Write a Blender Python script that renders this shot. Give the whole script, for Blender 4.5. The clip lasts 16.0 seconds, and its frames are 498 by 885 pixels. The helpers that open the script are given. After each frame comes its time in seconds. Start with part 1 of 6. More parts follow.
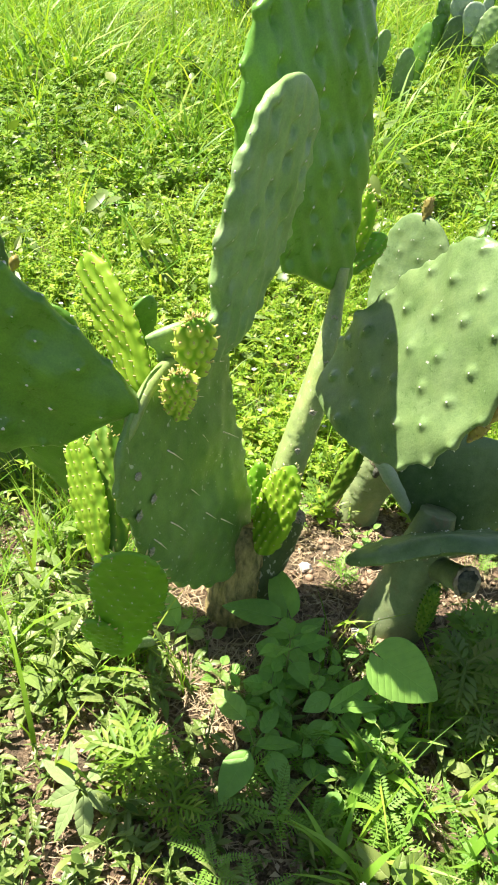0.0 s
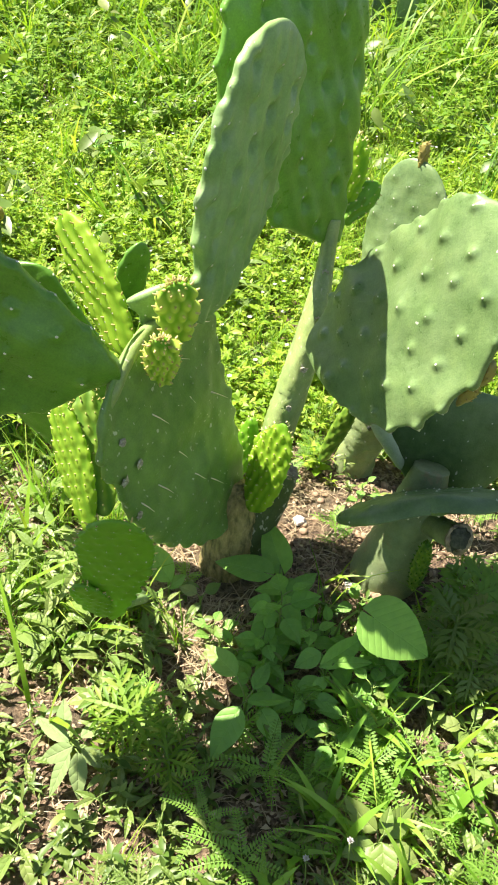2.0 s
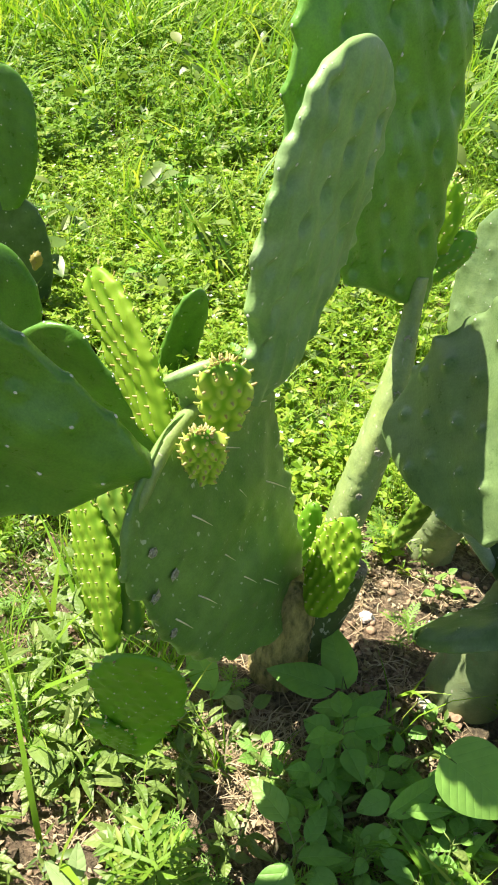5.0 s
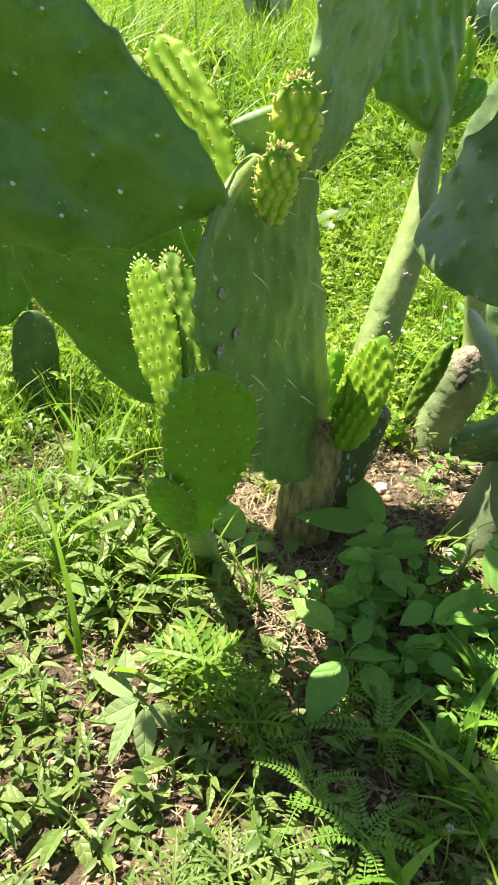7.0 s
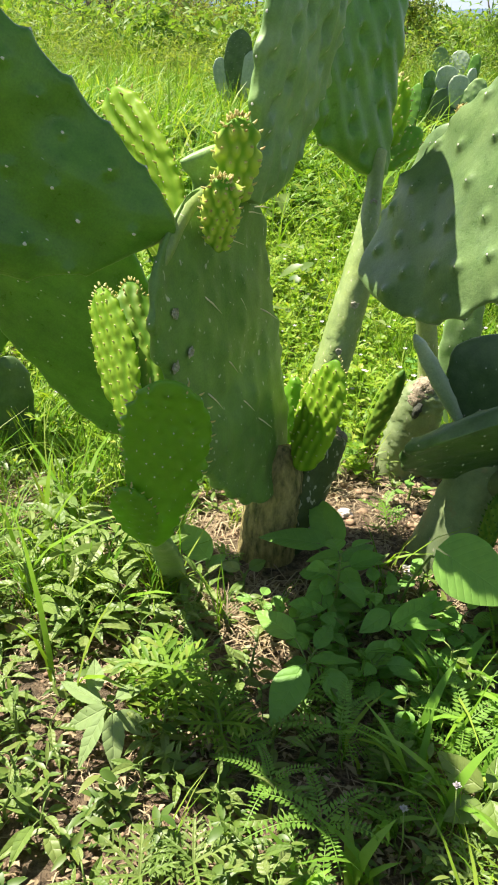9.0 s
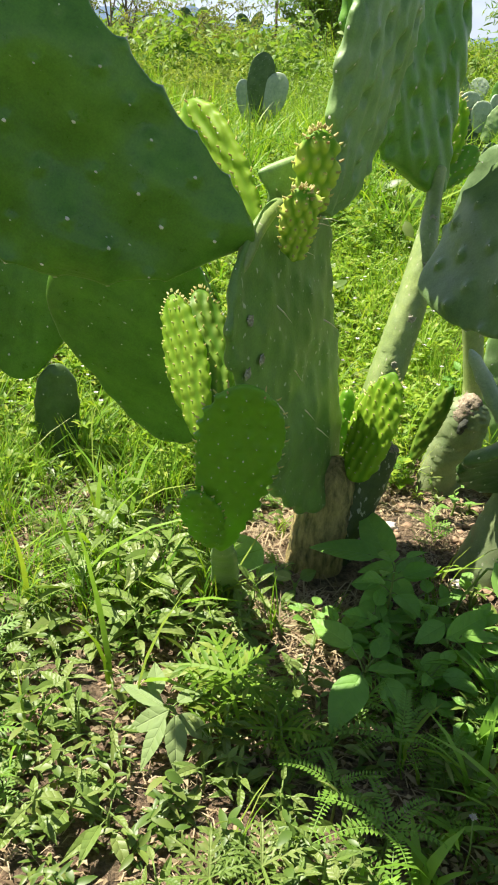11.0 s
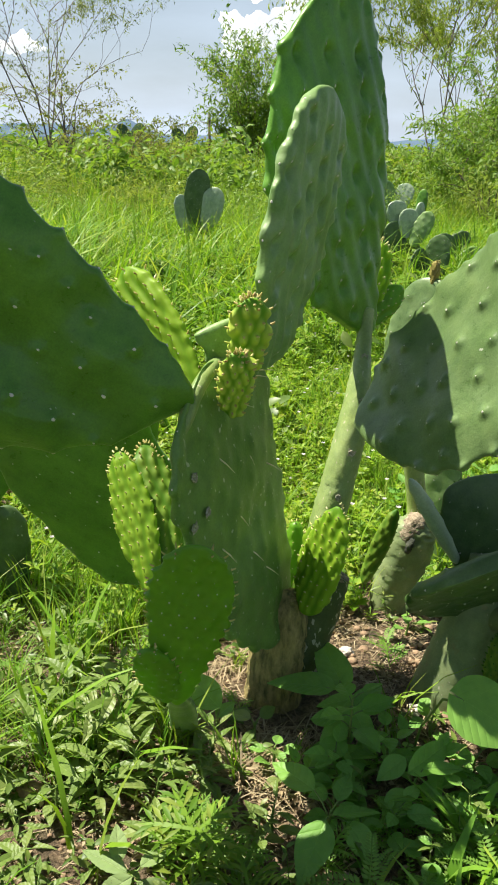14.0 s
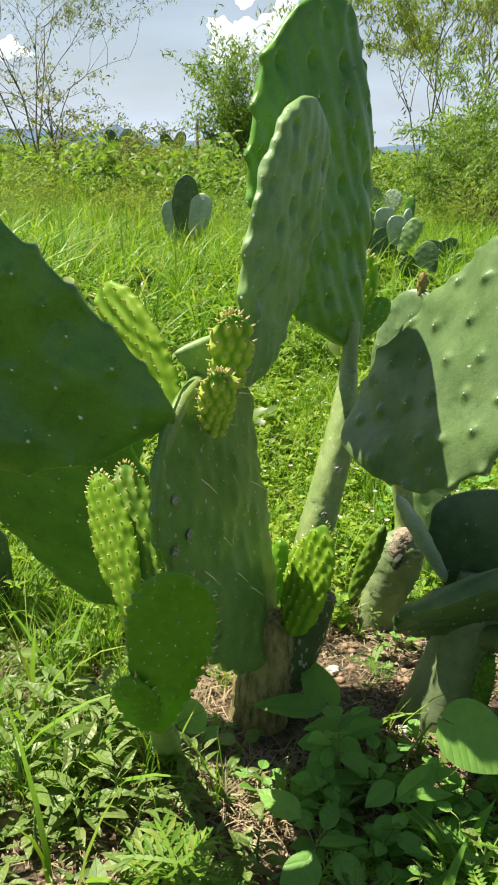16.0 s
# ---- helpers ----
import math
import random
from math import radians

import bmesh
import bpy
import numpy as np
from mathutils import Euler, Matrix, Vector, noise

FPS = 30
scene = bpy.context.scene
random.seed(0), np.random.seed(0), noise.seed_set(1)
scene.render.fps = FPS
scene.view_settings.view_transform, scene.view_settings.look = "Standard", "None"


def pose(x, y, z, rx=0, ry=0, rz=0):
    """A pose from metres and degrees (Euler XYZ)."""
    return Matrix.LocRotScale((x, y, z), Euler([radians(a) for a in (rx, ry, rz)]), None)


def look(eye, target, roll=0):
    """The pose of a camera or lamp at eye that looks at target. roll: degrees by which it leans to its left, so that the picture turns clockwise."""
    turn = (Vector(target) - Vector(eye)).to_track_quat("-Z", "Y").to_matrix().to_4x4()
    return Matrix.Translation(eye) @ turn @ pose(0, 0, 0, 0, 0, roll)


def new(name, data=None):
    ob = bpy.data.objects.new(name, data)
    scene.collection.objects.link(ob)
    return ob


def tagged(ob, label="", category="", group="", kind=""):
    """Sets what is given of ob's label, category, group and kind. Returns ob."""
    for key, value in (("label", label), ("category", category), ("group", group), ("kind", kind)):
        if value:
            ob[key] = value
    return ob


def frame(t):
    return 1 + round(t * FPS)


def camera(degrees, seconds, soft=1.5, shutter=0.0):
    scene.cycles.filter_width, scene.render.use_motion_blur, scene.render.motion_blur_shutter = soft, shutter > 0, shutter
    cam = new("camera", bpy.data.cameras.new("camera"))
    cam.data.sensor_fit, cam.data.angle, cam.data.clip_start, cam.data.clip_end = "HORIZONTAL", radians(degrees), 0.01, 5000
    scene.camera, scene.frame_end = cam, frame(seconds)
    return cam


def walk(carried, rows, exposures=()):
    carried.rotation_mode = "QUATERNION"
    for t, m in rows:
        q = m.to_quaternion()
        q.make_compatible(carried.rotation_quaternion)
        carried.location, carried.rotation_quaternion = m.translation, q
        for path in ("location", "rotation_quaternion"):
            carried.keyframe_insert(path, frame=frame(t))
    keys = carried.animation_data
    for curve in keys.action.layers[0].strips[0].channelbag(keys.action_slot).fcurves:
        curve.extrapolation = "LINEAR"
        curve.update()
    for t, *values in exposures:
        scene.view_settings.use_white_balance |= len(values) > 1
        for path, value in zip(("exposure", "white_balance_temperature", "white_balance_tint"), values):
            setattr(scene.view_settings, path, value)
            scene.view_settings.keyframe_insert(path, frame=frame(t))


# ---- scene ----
cam = camera(32.2, 16.0, soft=1.9)
PATH = [
    (0, (-0.013, 0.006, 1.144), (0.075, 1.66, 0.023), 4.3),
    (0.5, (0.007, -0.008, 1.138), (0.066, 1.541, -0.125), 4.7),
    (1, (0.021, -0.009, 1.151), (0.09, 1.539, -0.114), 3.9),
    (1.5, (0.017, 0.007, 1.148), (0.09, 1.564, -0.104), 3.5),
    (2, (0.013, 0.042, 1.167), (0.09, 1.605, -0.079), 3.7),
    (2.5, (0.009, 0.062, 1.17), (0.1, 1.626, -0.073), 4.1),
    (3, (-0.005, 0.1, 1.166), (0.094, 1.666, -0.074), 4.9),
    (3.5, (-0.048, 0.265, 1.167), (0.072, 1.83, -0.073), 5.9),
    (4, (0.002, 0.324, 1.14), (0.052, 1.894, -0.098), 4.6),
    (4.2, (0.048, 0.283, 1.136), (-0.058, 1.856, -0.095), 2.5),
    (6.3, (-0.067, 0.231, 0.95), (-0.026, 1.871, -0.194), 3.2),
    (6.5, (-0.075, 0.173, 0.914), (-0.023, 1.825, -0.212), 3.8),
    (7, (-0.097, 0.044, 0.824), (-0.028, 1.754, -0.21), 4.0),
    (7.5, (-0.093, -0.02, 0.82), (-0.013, 1.724, -0.156), 3.2),
    (8, (-0.087, -0.041, 0.806), (0.012, 1.729, -0.119), 3.0),
    (8.5, (-0.071, -0.047, 0.8), (0.035, 1.735, -0.102), 2.9),
    (9, (-0.061, -0.045, 0.799), (0.032, 1.743, -0.093), 2.6),
    (9.5, (-0.09, -0.053, 0.799), (0.007, 1.741, -0.081), 3.6),
    (9.7, (-0.104, -0.057, 0.798), (-0.027, 1.737, -0.083), 3.9),
    (11.8, (-0.136, -0.06, 0.783), (-0.048, 1.758, -0.047), 3.4),
    (12, (-0.135, -0.058, 0.784), (-0.041, 1.761, -0.043), 3.3),
    (12.5, (-0.133, -0.055, 0.781), (-0.025, 1.767, -0.037), 3.4),
    (13, (-0.115, -0.038, 0.814), (0.005, 1.786, 0.004), 3.5),
    (13.5, (-0.122, -0.037, 0.841), (0.005, 1.807, 0.077), 2.0),
    (14, (-0.128, -0.059, 0.861), (0.052, 1.825, 0.214), 1.6),
    (14.5, (-0.128, -0.051, 0.857), (0.06, 1.836, 0.222), 1.1),
    (15, (-0.125, -0.046, 0.86), (0.066, 1.841, 0.224), 1.0),
    (15.5, (-0.128, -0.046, 0.861), (0.073, 1.84, 0.226), 1.0),
    (16, (-0.117, -0.027, 0.869), (0.087, 1.859, 0.233), 1.6),
]
walk(cam, [(t, look(eye, target, roll)) for t, eye, target, roll in PATH],
     [(0, 1.78, 6500, 17), (2.8, 1.83, 6500, 17), (4.2, 1.6, 6500, 15), (6.5, 1.64, 6500, 14), (8.5, 1.53, 6500, 14), (9.5, 1.34, 6500, 14), (12.5, 1.3, 6500, 14), (13.4, 1.24, 6500, 13), (14.0, 1.06, 6500, 11), (16.0, 1.04, 6500, 11)])

# ---- sky, sun and exposure ----
TO_SUN = Vector((-0.43, 0.205, 0.878)).normalized()
world = bpy.data.worlds.new("world")
scene.world = world
world.use_nodes = True
wn, wl = world.node_tree.nodes, world.node_tree.links
wn.clear()
w_out = wn.new("ShaderNodeOutputWorld")
w_bg = wn.new("ShaderNodeBackground")
sky = wn.new("ShaderNodeTexSky")
sky.sky_type = "NISHITA"
sky.sun_disc = False
sky.sun_elevation = math.asin(TO_SUN.z)
sky.sun_rotation = math.atan2(TO_SUN.x, TO_SUN.y)
sky.dust_density = 1.0
sky.air_density = 1.3
w_bg.inputs["Strength"].default_value = 0.032
# thin uneven cloud cover over the whole sky
w_tc = wn.new("ShaderNodeTexCoord")
w_map = wn.new("ShaderNodeMapping")
w_map.inputs["Scale"].default_value = (2.2, 2.2, 6.5)
w_noise = wn.new("ShaderNodeTexNoise")
w_noise.inputs["Scale"].default_value = 1.3
w_noise.inputs["Detail"].default_value = 7
w_noise.inputs["Roughness"].default_value = 0.55
w_ramp = wn.new("ShaderNodeValToRGB")
w_ramp.color_ramp.elements[0].position = 0.36
w_ramp.color_ramp.elements[0].color = (0.6, 0.6, 0.6, 1)
w_ramp.color_ramp.elements[1].position = 0.68
w_ramp.color_ramp.elements[1].color = (1, 1, 1, 1)
w_mix = wn.new("ShaderNodeMix")
w_mix.data_type = "RGBA"
w_mix.inputs[7].default_value = (12.9, 15.4, 18.6, 1)
wl.new(w_tc.outputs["Generated"], w_map.inputs["Vector"])
wl.new(w_map.outputs["Vector"], w_noise.inputs["Vector"])
wl.new(w_noise.outputs["Fac"], w_ramp.inputs["Fac"])
w_sep = wn.new("ShaderNodeSeparateXYZ")
wl.new(w_tc.outputs["Generated"], w_sep.inputs["Vector"])
w_low = wn.new("ShaderNodeMapRange")
w_low.inputs["From Min"].default_value, w_low.inputs["From Max"].default_value = 0.0, 0.3
w_low.inputs["To Min"].default_value, w_low.inputs["To Max"].default_value = 1.0, 0.06
wl.new(w_sep.outputs["Z"], w_low.inputs["Value"])
w_cover = wn.new("ShaderNodeMath")
w_cover.operation = "MULTIPLY"
wl.new(w_ramp.outputs["Color"], w_cover.inputs[0])
wl.new(w_low.outputs["Result"], w_cover.inputs[1])
wl.new(w_cover.outputs["Value"], w_mix.inputs[0])
wl.new(sky.outputs["Color"], w_mix.inputs[6])
wl.new(w_mix.outputs[2], w_bg.inputs["Color"])
wl.new(w_bg.outputs["Background"], w_out.inputs["Surface"])

sun_data = bpy.data.lights.new("sun", "SUN")
sun_data.energy = 5.0
sun_data.angle = radians(0.53)
sun_data.color = (1.0, 0.93, 0.79)
sun = new("sun", sun_data)
sun.matrix_world = look(TO_SUN * 40, (0, 0, 0))

rng = np.random.default_rng(7)


# ---- materials ----
def base_material(name, roughness=0.5):
    m = bpy.data.materials.new(name)
    m.use_nodes = True
    n = m.node_tree.nodes
    b = n["Principled BSDF"]
    b.inputs["Roughness"].default_value = roughness
    return m, n, m.node_tree.links, b


def noise_node(n, l, scale, detail=4, rough=0.55, coord="Object", stretch=None):
    tc = n.new("ShaderNodeTexCoord")
    t = n.new("ShaderNodeTexNoise")
    t.inputs["Scale"].default_value = scale
    t.inputs["Detail"].default_value = detail
    t.inputs["Roughness"].default_value = rough
    if stretch:
        mp = n.new("ShaderNodeMapping")
        mp.inputs["Scale"].default_value = stretch
        l.new(tc.outputs[coord], mp.inputs["Vector"])
        l.new(mp.outputs["Vector"], t.inputs["Vector"])
    else:
        l.new(tc.outputs[coord], t.inputs["Vector"])
    return t


def ramp_node(n, l, source, stops):
    r = n.new("ShaderNodeValToRGB")
    while len(r.color_ramp.elements) < len(stops):
        r.color_ramp.elements.new(0.5)
    for e, (p, c) in zip(r.color_ramp.elements, stops):
        e.position, e.color = p, (*c, 1)
    l.new(source, r.inputs["Fac"])
    return r


def mix_node(n, l, fac, a, b, blend="MIX"):
    m = n.new("ShaderNodeMix")
    m.data_type, m.blend_type = "RGBA", blend
    for k, v in ((0, fac), (6, a), (7, b)):
        if hasattr(v, "is_linked"):
            l.new(v, m.inputs[k])
        else:
            m.inputs[k].default_value = v if k == 0 else (*v, 1)
    return m.outputs[2]


def bump_node(n, l, b, height, strength, distance):
    bp = n.new("ShaderNodeBump")
    bp.inputs["Strength"].default_value = strength
    bp.inputs["Distance"].default_value = distance
    l.new(height, bp.inputs["Height"])
    l.new(bp.outputs["Normal"], b.inputs["Normal"])


def own_noise(n, l, scale, detail=4, rough=0.55, stretch=(1, 1, 1)):
    """Noise in a pad's own space, different on every pad."""
    tc = n.new("ShaderNodeTexCoord")
    mp = n.new("ShaderNodeMapping")
    mp.inputs["Scale"].default_value = stretch
    info = n.new("ShaderNodeObjectInfo")
    w = n.new("ShaderNodeMath")
    w.operation = "MULTIPLY"
    w.inputs[1].default_value = 37.0
    t = n.new("ShaderNodeTexNoise")
    t.noise_dimensions = "4D"
    t.inputs["Scale"].default_value = scale
    t.inputs["Detail"].default_value = detail
    t.inputs["Roughness"].default_value = rough
    l.new(tc.outputs["Object"], mp.inputs["Vector"])
    l.new(mp.outputs["Vector"], t.inputs["Vector"])
    l.new(info.outputs["Random"], w.inputs[0])
    l.new(w.outputs["Value"], t.inputs["W"])
    return t.outputs["Fac"]


def pad_material(name, dark, light, scar, roughness=0.42, scars=0.7, coat=0.3, brown=0.7, bloom=0.0):
    """Waxy cactus skin: mottled green, long faint streaks, grain, pale specks and a few brown corky stains."""
    m, n, l, b = base_material(name, roughness)
    g = lambda v: (v, v, v)
    big = own_noise(n, l, 7, 4, 0.6)
    streak = own_noise(n, l, 30, 5, 0.6, (1, 1, 0.14))
    blot = own_noise(n, l, 42, 5, 0.65)
    grain = own_noise(n, l, 420, 3, 0.6)
    col = ramp_node(n, l, big, [(0.3, dark), (0.7, light)]).outputs["Color"]
    col = mix_node(n, l, 0.85, col, ramp_node(n, l, streak, [(0.32, (0.74, 0.8, 0.74)), (0.7, (1.18, 1.13, 1.12))]).outputs["Color"], "MULTIPLY")
    col = mix_node(n, l, 0.9, col, ramp_node(n, l, blot, [(0.3, (0.74, 0.78, 0.76)), (0.5, g(1.0)), (0.72, (1.24, 1.17, 1.12))]).outputs["Color"], "MULTIPLY")
    col = mix_node(n, l, 0.8, col, ramp_node(n, l, grain, [(0.3, g(0.82)), (0.7, g(1.16))]).outputs["Color"], "MULTIPLY")
    info = n.new("ShaderNodeObjectInfo")
    col = mix_node(n, l, 1.0, col, ramp_node(n, l, info.outputs["Random"], [(0, (0.9, 0.92, 0.92)), (1, (1.08, 1.06, 1.0))]).outputs["Color"], "MULTIPLY")
    if bloom:
        dust = own_noise(n, l, 16, 5, 0.7)
        col = mix_node(n, l, ramp_node(n, l, dust, [(0.42, g(0)), (0.75, g(bloom))]).outputs["Color"], col, (0.36, 0.45, 0.26))
    stain = own_noise(n, l, 26, 4, 0.7)
    col = mix_node(n, l, ramp_node(n, l, stain, [(brown, g(0)), (brown + 0.08, g(0.75))]).outputs["Color"], col, (0.24, 0.2, 0.1))
    speck = own_noise(n, l, 170, 1, 0.4, (1, 1, 0.5))
    col = mix_node(n, l, ramp_node(n, l, speck, [(scars, g(0)), (scars + 0.035, g(0.8))]).outputs["Color"], col, scar)
    l.new(col, b.inputs["Base Color"])
    l.new(ramp_node(n, l, blot, [(0.3, g(roughness - 0.1)), (0.7, g(roughness + 0.12))]).outputs["Color"], b.inputs["Roughness"])
    b.inputs["Specular IOR Level"].default_value = 0.34
    b.inputs["Coat Weight"].default_value = coat
    b.inputs["Coat Roughness"].default_value = 0.27
    both = n.new("ShaderNodeMath")
    both.operation = "MULTIPLY_ADD"
    both.inputs[1].default_value = 2.5
    l.new(blot, both.inputs[0])
    l.new(grain, both.inputs[2])
    bump_node(n, l, b, both.outputs["Value"], 0.25, 0.0016)
    return m


def leaf_material(name, colours, through_light=0.4, roughness=0.5, per="island", tint=(1.25, 1.2, 0.5), gloss=0.4, crest=None):
    """Thin leaves: gloss on the face, light through the blade, each blade with a shade of its own."""
    m, n, l, b = base_material(name, roughness)
    if per == "island":
        src = n.new("ShaderNodeNewGeometry").outputs["Random Per Island"]
    else:
        src = n.new("ShaderNodeObjectInfo").outputs["Random"]
    k = len(colours) - 1
    col = ramp_node(n, l, src, [(i / k, c) for i, c in enumerate(colours)]).outputs["Color"]
    blot = noise_node(n, l, 60, 3)
    bl = ramp_node(n, l, blot.outputs["Fac"], [(0.3, (0.8, 0.84, 0.8)), (0.7, (1.12, 1.1, 1.05))]).outputs["Color"]
    col = mix_node(n, l, 0.6, col, bl, "MULTIPLY")
    if crest:
        # young skin is deep green in its furrows and pale on the swellings
        at = n.new("ShaderNodeAttribute")
        at.attribute_name = "crest"
        low = mix_node(n, l, 1.0, col, (0.6, 0.82, 0.7), "MULTIPLY")
        col = mix_node(n, l, ramp_node(n, l, at.outputs["Fac"], [(0.08, (0, 0, 0)), (0.5, (0.7, 0.7, 0.7)), (0.95, (1, 1, 1))]).outputs["Color"], low, crest)
    l.new(col, b.inputs["Base Color"])
    b.inputs["Specular IOR Level"].default_value = gloss
    tr = n.new("ShaderNodeBsdfTranslucent")
    tcol = mix_node(n, l, 1.0, col, tint, "MULTIPLY")
    l.new(tcol, tr.inputs["Color"])
    mx = n.new("ShaderNodeMixShader")
    mx.inputs["Fac"].default_value = through_light
    l.new(b.outputs["BSDF"], mx.inputs[1])
    l.new(tr.outputs["BSDF"], mx.inputs[2])
    l.new(mx.outputs["Shader"], n["Material Output"].inputs["Surface"])
    return m


def veined_leaf_material(name, colours, through_light=0.34, roughness=0.55, gloss=0.3, freq=260.0):
    """A broad leaf: pale midrib and slanting side veins, with the blade puffed between them."""
    m = leaf_material(name, colours, through_light, roughness, "object", gloss=gloss)
    n, l = m.node_tree.nodes, m.node_tree.links
    b = n["Principled BSDF"]
    old = b.inputs["Base Color"].links[0].from_socket
    tc = n.new("ShaderNodeTexCoord")
    sep = n.new("ShaderNodeSeparateXYZ")
    l.new(tc.outputs["Object"], sep.inputs["Vector"])

    def calc(op, a, c):
        q = n.new("ShaderNodeMath")
        q.operation = op
        for k, v in ((0, a), (1, c)):
            if hasattr(v, "is_linked"):
                l.new(v, q.inputs[k])
            else:
                q.inputs[k].default_value = v
        return q.outputs["Value"]

    ax = calc("ABSOLUTE", sep.outputs["X"], 0.0)
    slant = calc("SUBTRACT", sep.outputs["Y"], calc("MULTIPLY", ax, 0.75))
    wave = calc("SINE", calc("MULTIPLY", slant, freq), 0.0)
    side = calc("POWER", calc("ABSOLUTE", wave, 0.0), 0.45)
    rib = calc("MINIMUM", calc("MULTIPLY", ax, 900.0), 1.0)
    both = calc("MULTIPLY", side, rib)
    pale = mix_node(n, l, 1.0, old, (1.55, 1.4, 1.7), "MULTIPLY")
    fac = ramp_node(n, l, both, [(0.0, (0.6, 0.6, 0.6)), (0.4, (0, 0, 0))]).outputs["Color"]
    col = mix_node(n, l, fac, old, pale)
    l.new(col, b.inputs["Base Color"])
    fine = noise_node(n, l, 260, 3)
    height = calc("ADD", both, calc("MULTIPLY", fine.outputs["Fac"], 0.6))
    bump_node(n, l, b, height, 0.6, 0.0012)
    return m


def plain_material(name, a, c, scale=40, roughness=0.7, bump=0.3, stretch=None, depth=0.004):
    m, n, l, b = base_material(name, roughness)
    t = noise_node(n, l, scale, 6, 0.6, stretch=stretch)
    big = noise_node(n, l, scale / 7, 3, 0.5)
    col = ramp_node(n, l, t.outputs["Fac"], [(0.3, a), (0.7, c)]).outputs["Color"]
    sh = ramp_node(n, l, big.outputs["Fac"], [(0.3, (0.72, 0.74, 0.72)), (0.7, (1.15, 1.12, 1.1))]).outputs["Color"]
    col = mix_node(n, l, 0.8, col, sh, "MULTIPLY")
    l.new(col, b.inputs["Base Color"])
    bump_node(n, l, b, t.outputs["Fac"], bump, depth)
    return m


SPECK = (0.5, 0.54, 0.42)
MAT_PAD = pad_material("pad_greyish_green", (0.155, 0.28, 0.08), (0.225, 0.37, 0.118), SPECK, 0.46, 0.74, 0.08, 0.74, 0.5)
MAT_PAD_OLD = pad_material("pad_scarred_green", (0.094, 0.198, 0.04), (0.162, 0.295, 0.07), SPECK, 0.46, 0.69, 0.12, 0.66, 0.12)
MAT_PAD_PALE = pad_material("pad_bloomed_green", (0.106, 0.182, 0.064), (0.158, 0.25, 0.096), SPECK, 0.34, 0.75, 0.2, 0.76, 0.16)
MAT_PAD_RICH = pad_material("pad_rich_green", (0.07, 0.188, 0.018), (0.108, 0.258, 0.032), SPECK, 0.34, 0.76, 0.16, 0.78)
MAT_PAD_TALL = pad_material("pad_tall_green", (0.086, 0.225, 0.024), (0.13, 0.305, 0.042), SPECK, 0.34, 0.76, 0.16, 0.78)
# Darkened copy of the pad green; the shaded pads' shade is in the colour.
MAT_PAD_DARK = pad_material("pad_darkened_green", (0.045, 0.1, 0.026), (0.08, 0.15, 0.045), SPECK, 0.42, 0.73, 0.12, 0.7, 0.2)
MAT_PAD_STEM = pad_material("stem_joint_green", (0.2, 0.29, 0.075), (0.33, 0.42, 0.15), (0.5, 0.48, 0.34), 0.45, 0.68, 0.2, 0.66, 0.35)
# Whitened copy of the pad green: sky sheen and sunlight put into the colour.
MAT_PAD_WHITE = pad_material("pad_whitish_sheen", (0.3, 0.4, 0.27), (0.4, 0.5, 0.36), SPECK, 0.35, 0.75, 0.4, 0.74)
MAT_YOUNG = leaf_material("young_pad_green", [(0.22, 0.39, 0.016), (0.29, 0.44, 0.026), (0.25, 0.41, 0.02)], 0.45, 0.5, "object", gloss=0.35, crest=(0.33, 0.52, 0.04))
MAT_YOUNG_DEEP = leaf_material("young_pad_deep_green", [(0.15, 0.365, 0.018), (0.18, 0.4, 0.024)], 0.4, 0.4, "object", gloss=0.55)
# Darker, duller copy of young_pad_green with the shade put into its colour.
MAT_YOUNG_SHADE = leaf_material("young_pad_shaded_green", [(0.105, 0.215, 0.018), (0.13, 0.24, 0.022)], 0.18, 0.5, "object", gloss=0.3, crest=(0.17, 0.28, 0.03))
MAT_BUD = leaf_material("yellow_bud", [(0.19, 0.37, 0.012), (0.24, 0.4, 0.02)], 0.2, 0.55, "object", crest=(0.5, 0.62, 0.09))
CRESTED = (MAT_YOUNG, MAT_YOUNG_SHADE, MAT_BUD)
MAT_CONE = leaf_material("bud_leaf_yellow", [(0.66, 0.64, 0.28), (0.74, 0.72, 0.4), (0.62, 0.56, 0.26), (0.6, 0.62, 0.2)], 0.25)
MAT_TUFT = leaf_material("bud_leaf_buff", [(0.56, 0.5, 0.2), (0.68, 0.62, 0.3), (0.48, 0.36, 0.14), (0.5, 0.55, 0.14)], 0.25)
MAT_CONE_RED = leaf_material("bud_leaf_russet", [(0.22, 0.16, 0.04), (0.32, 0.27, 0.07), (0.2, 0.19, 0.045)], 0.2)
MAT_AREOLE = plain_material("areole_felt", (0.55, 0.55, 0.48), (0.8, 0.79, 0.7), 300, 0.9)
MAT_SPINE = plain_material("spine_straw", (0.66, 0.6, 0.45), (0.85, 0.8, 0.65), 200, 0.5)
MAT_SCAR = plain_material("corky_scar", (0.2, 0.19, 0.12), (0.62, 0.6, 0.46), 320, 0.9, 0.8)
MAT_TRUNK = plain_material("trunk_mottled_cork", (0.075, 0.085, 0.024), (0.56, 0.44, 0.18), 95, 0.85, 1.0, (1, 1, 0.3), 0.011)
MAT_BRANCH = pad_material("branch_dark_speckled", (0.055, 0.08, 0.026), (0.1, 0.135, 0.048), (0.46, 0.46, 0.36), 0.55, 0.6, 0.08, 0.62, 0.15)
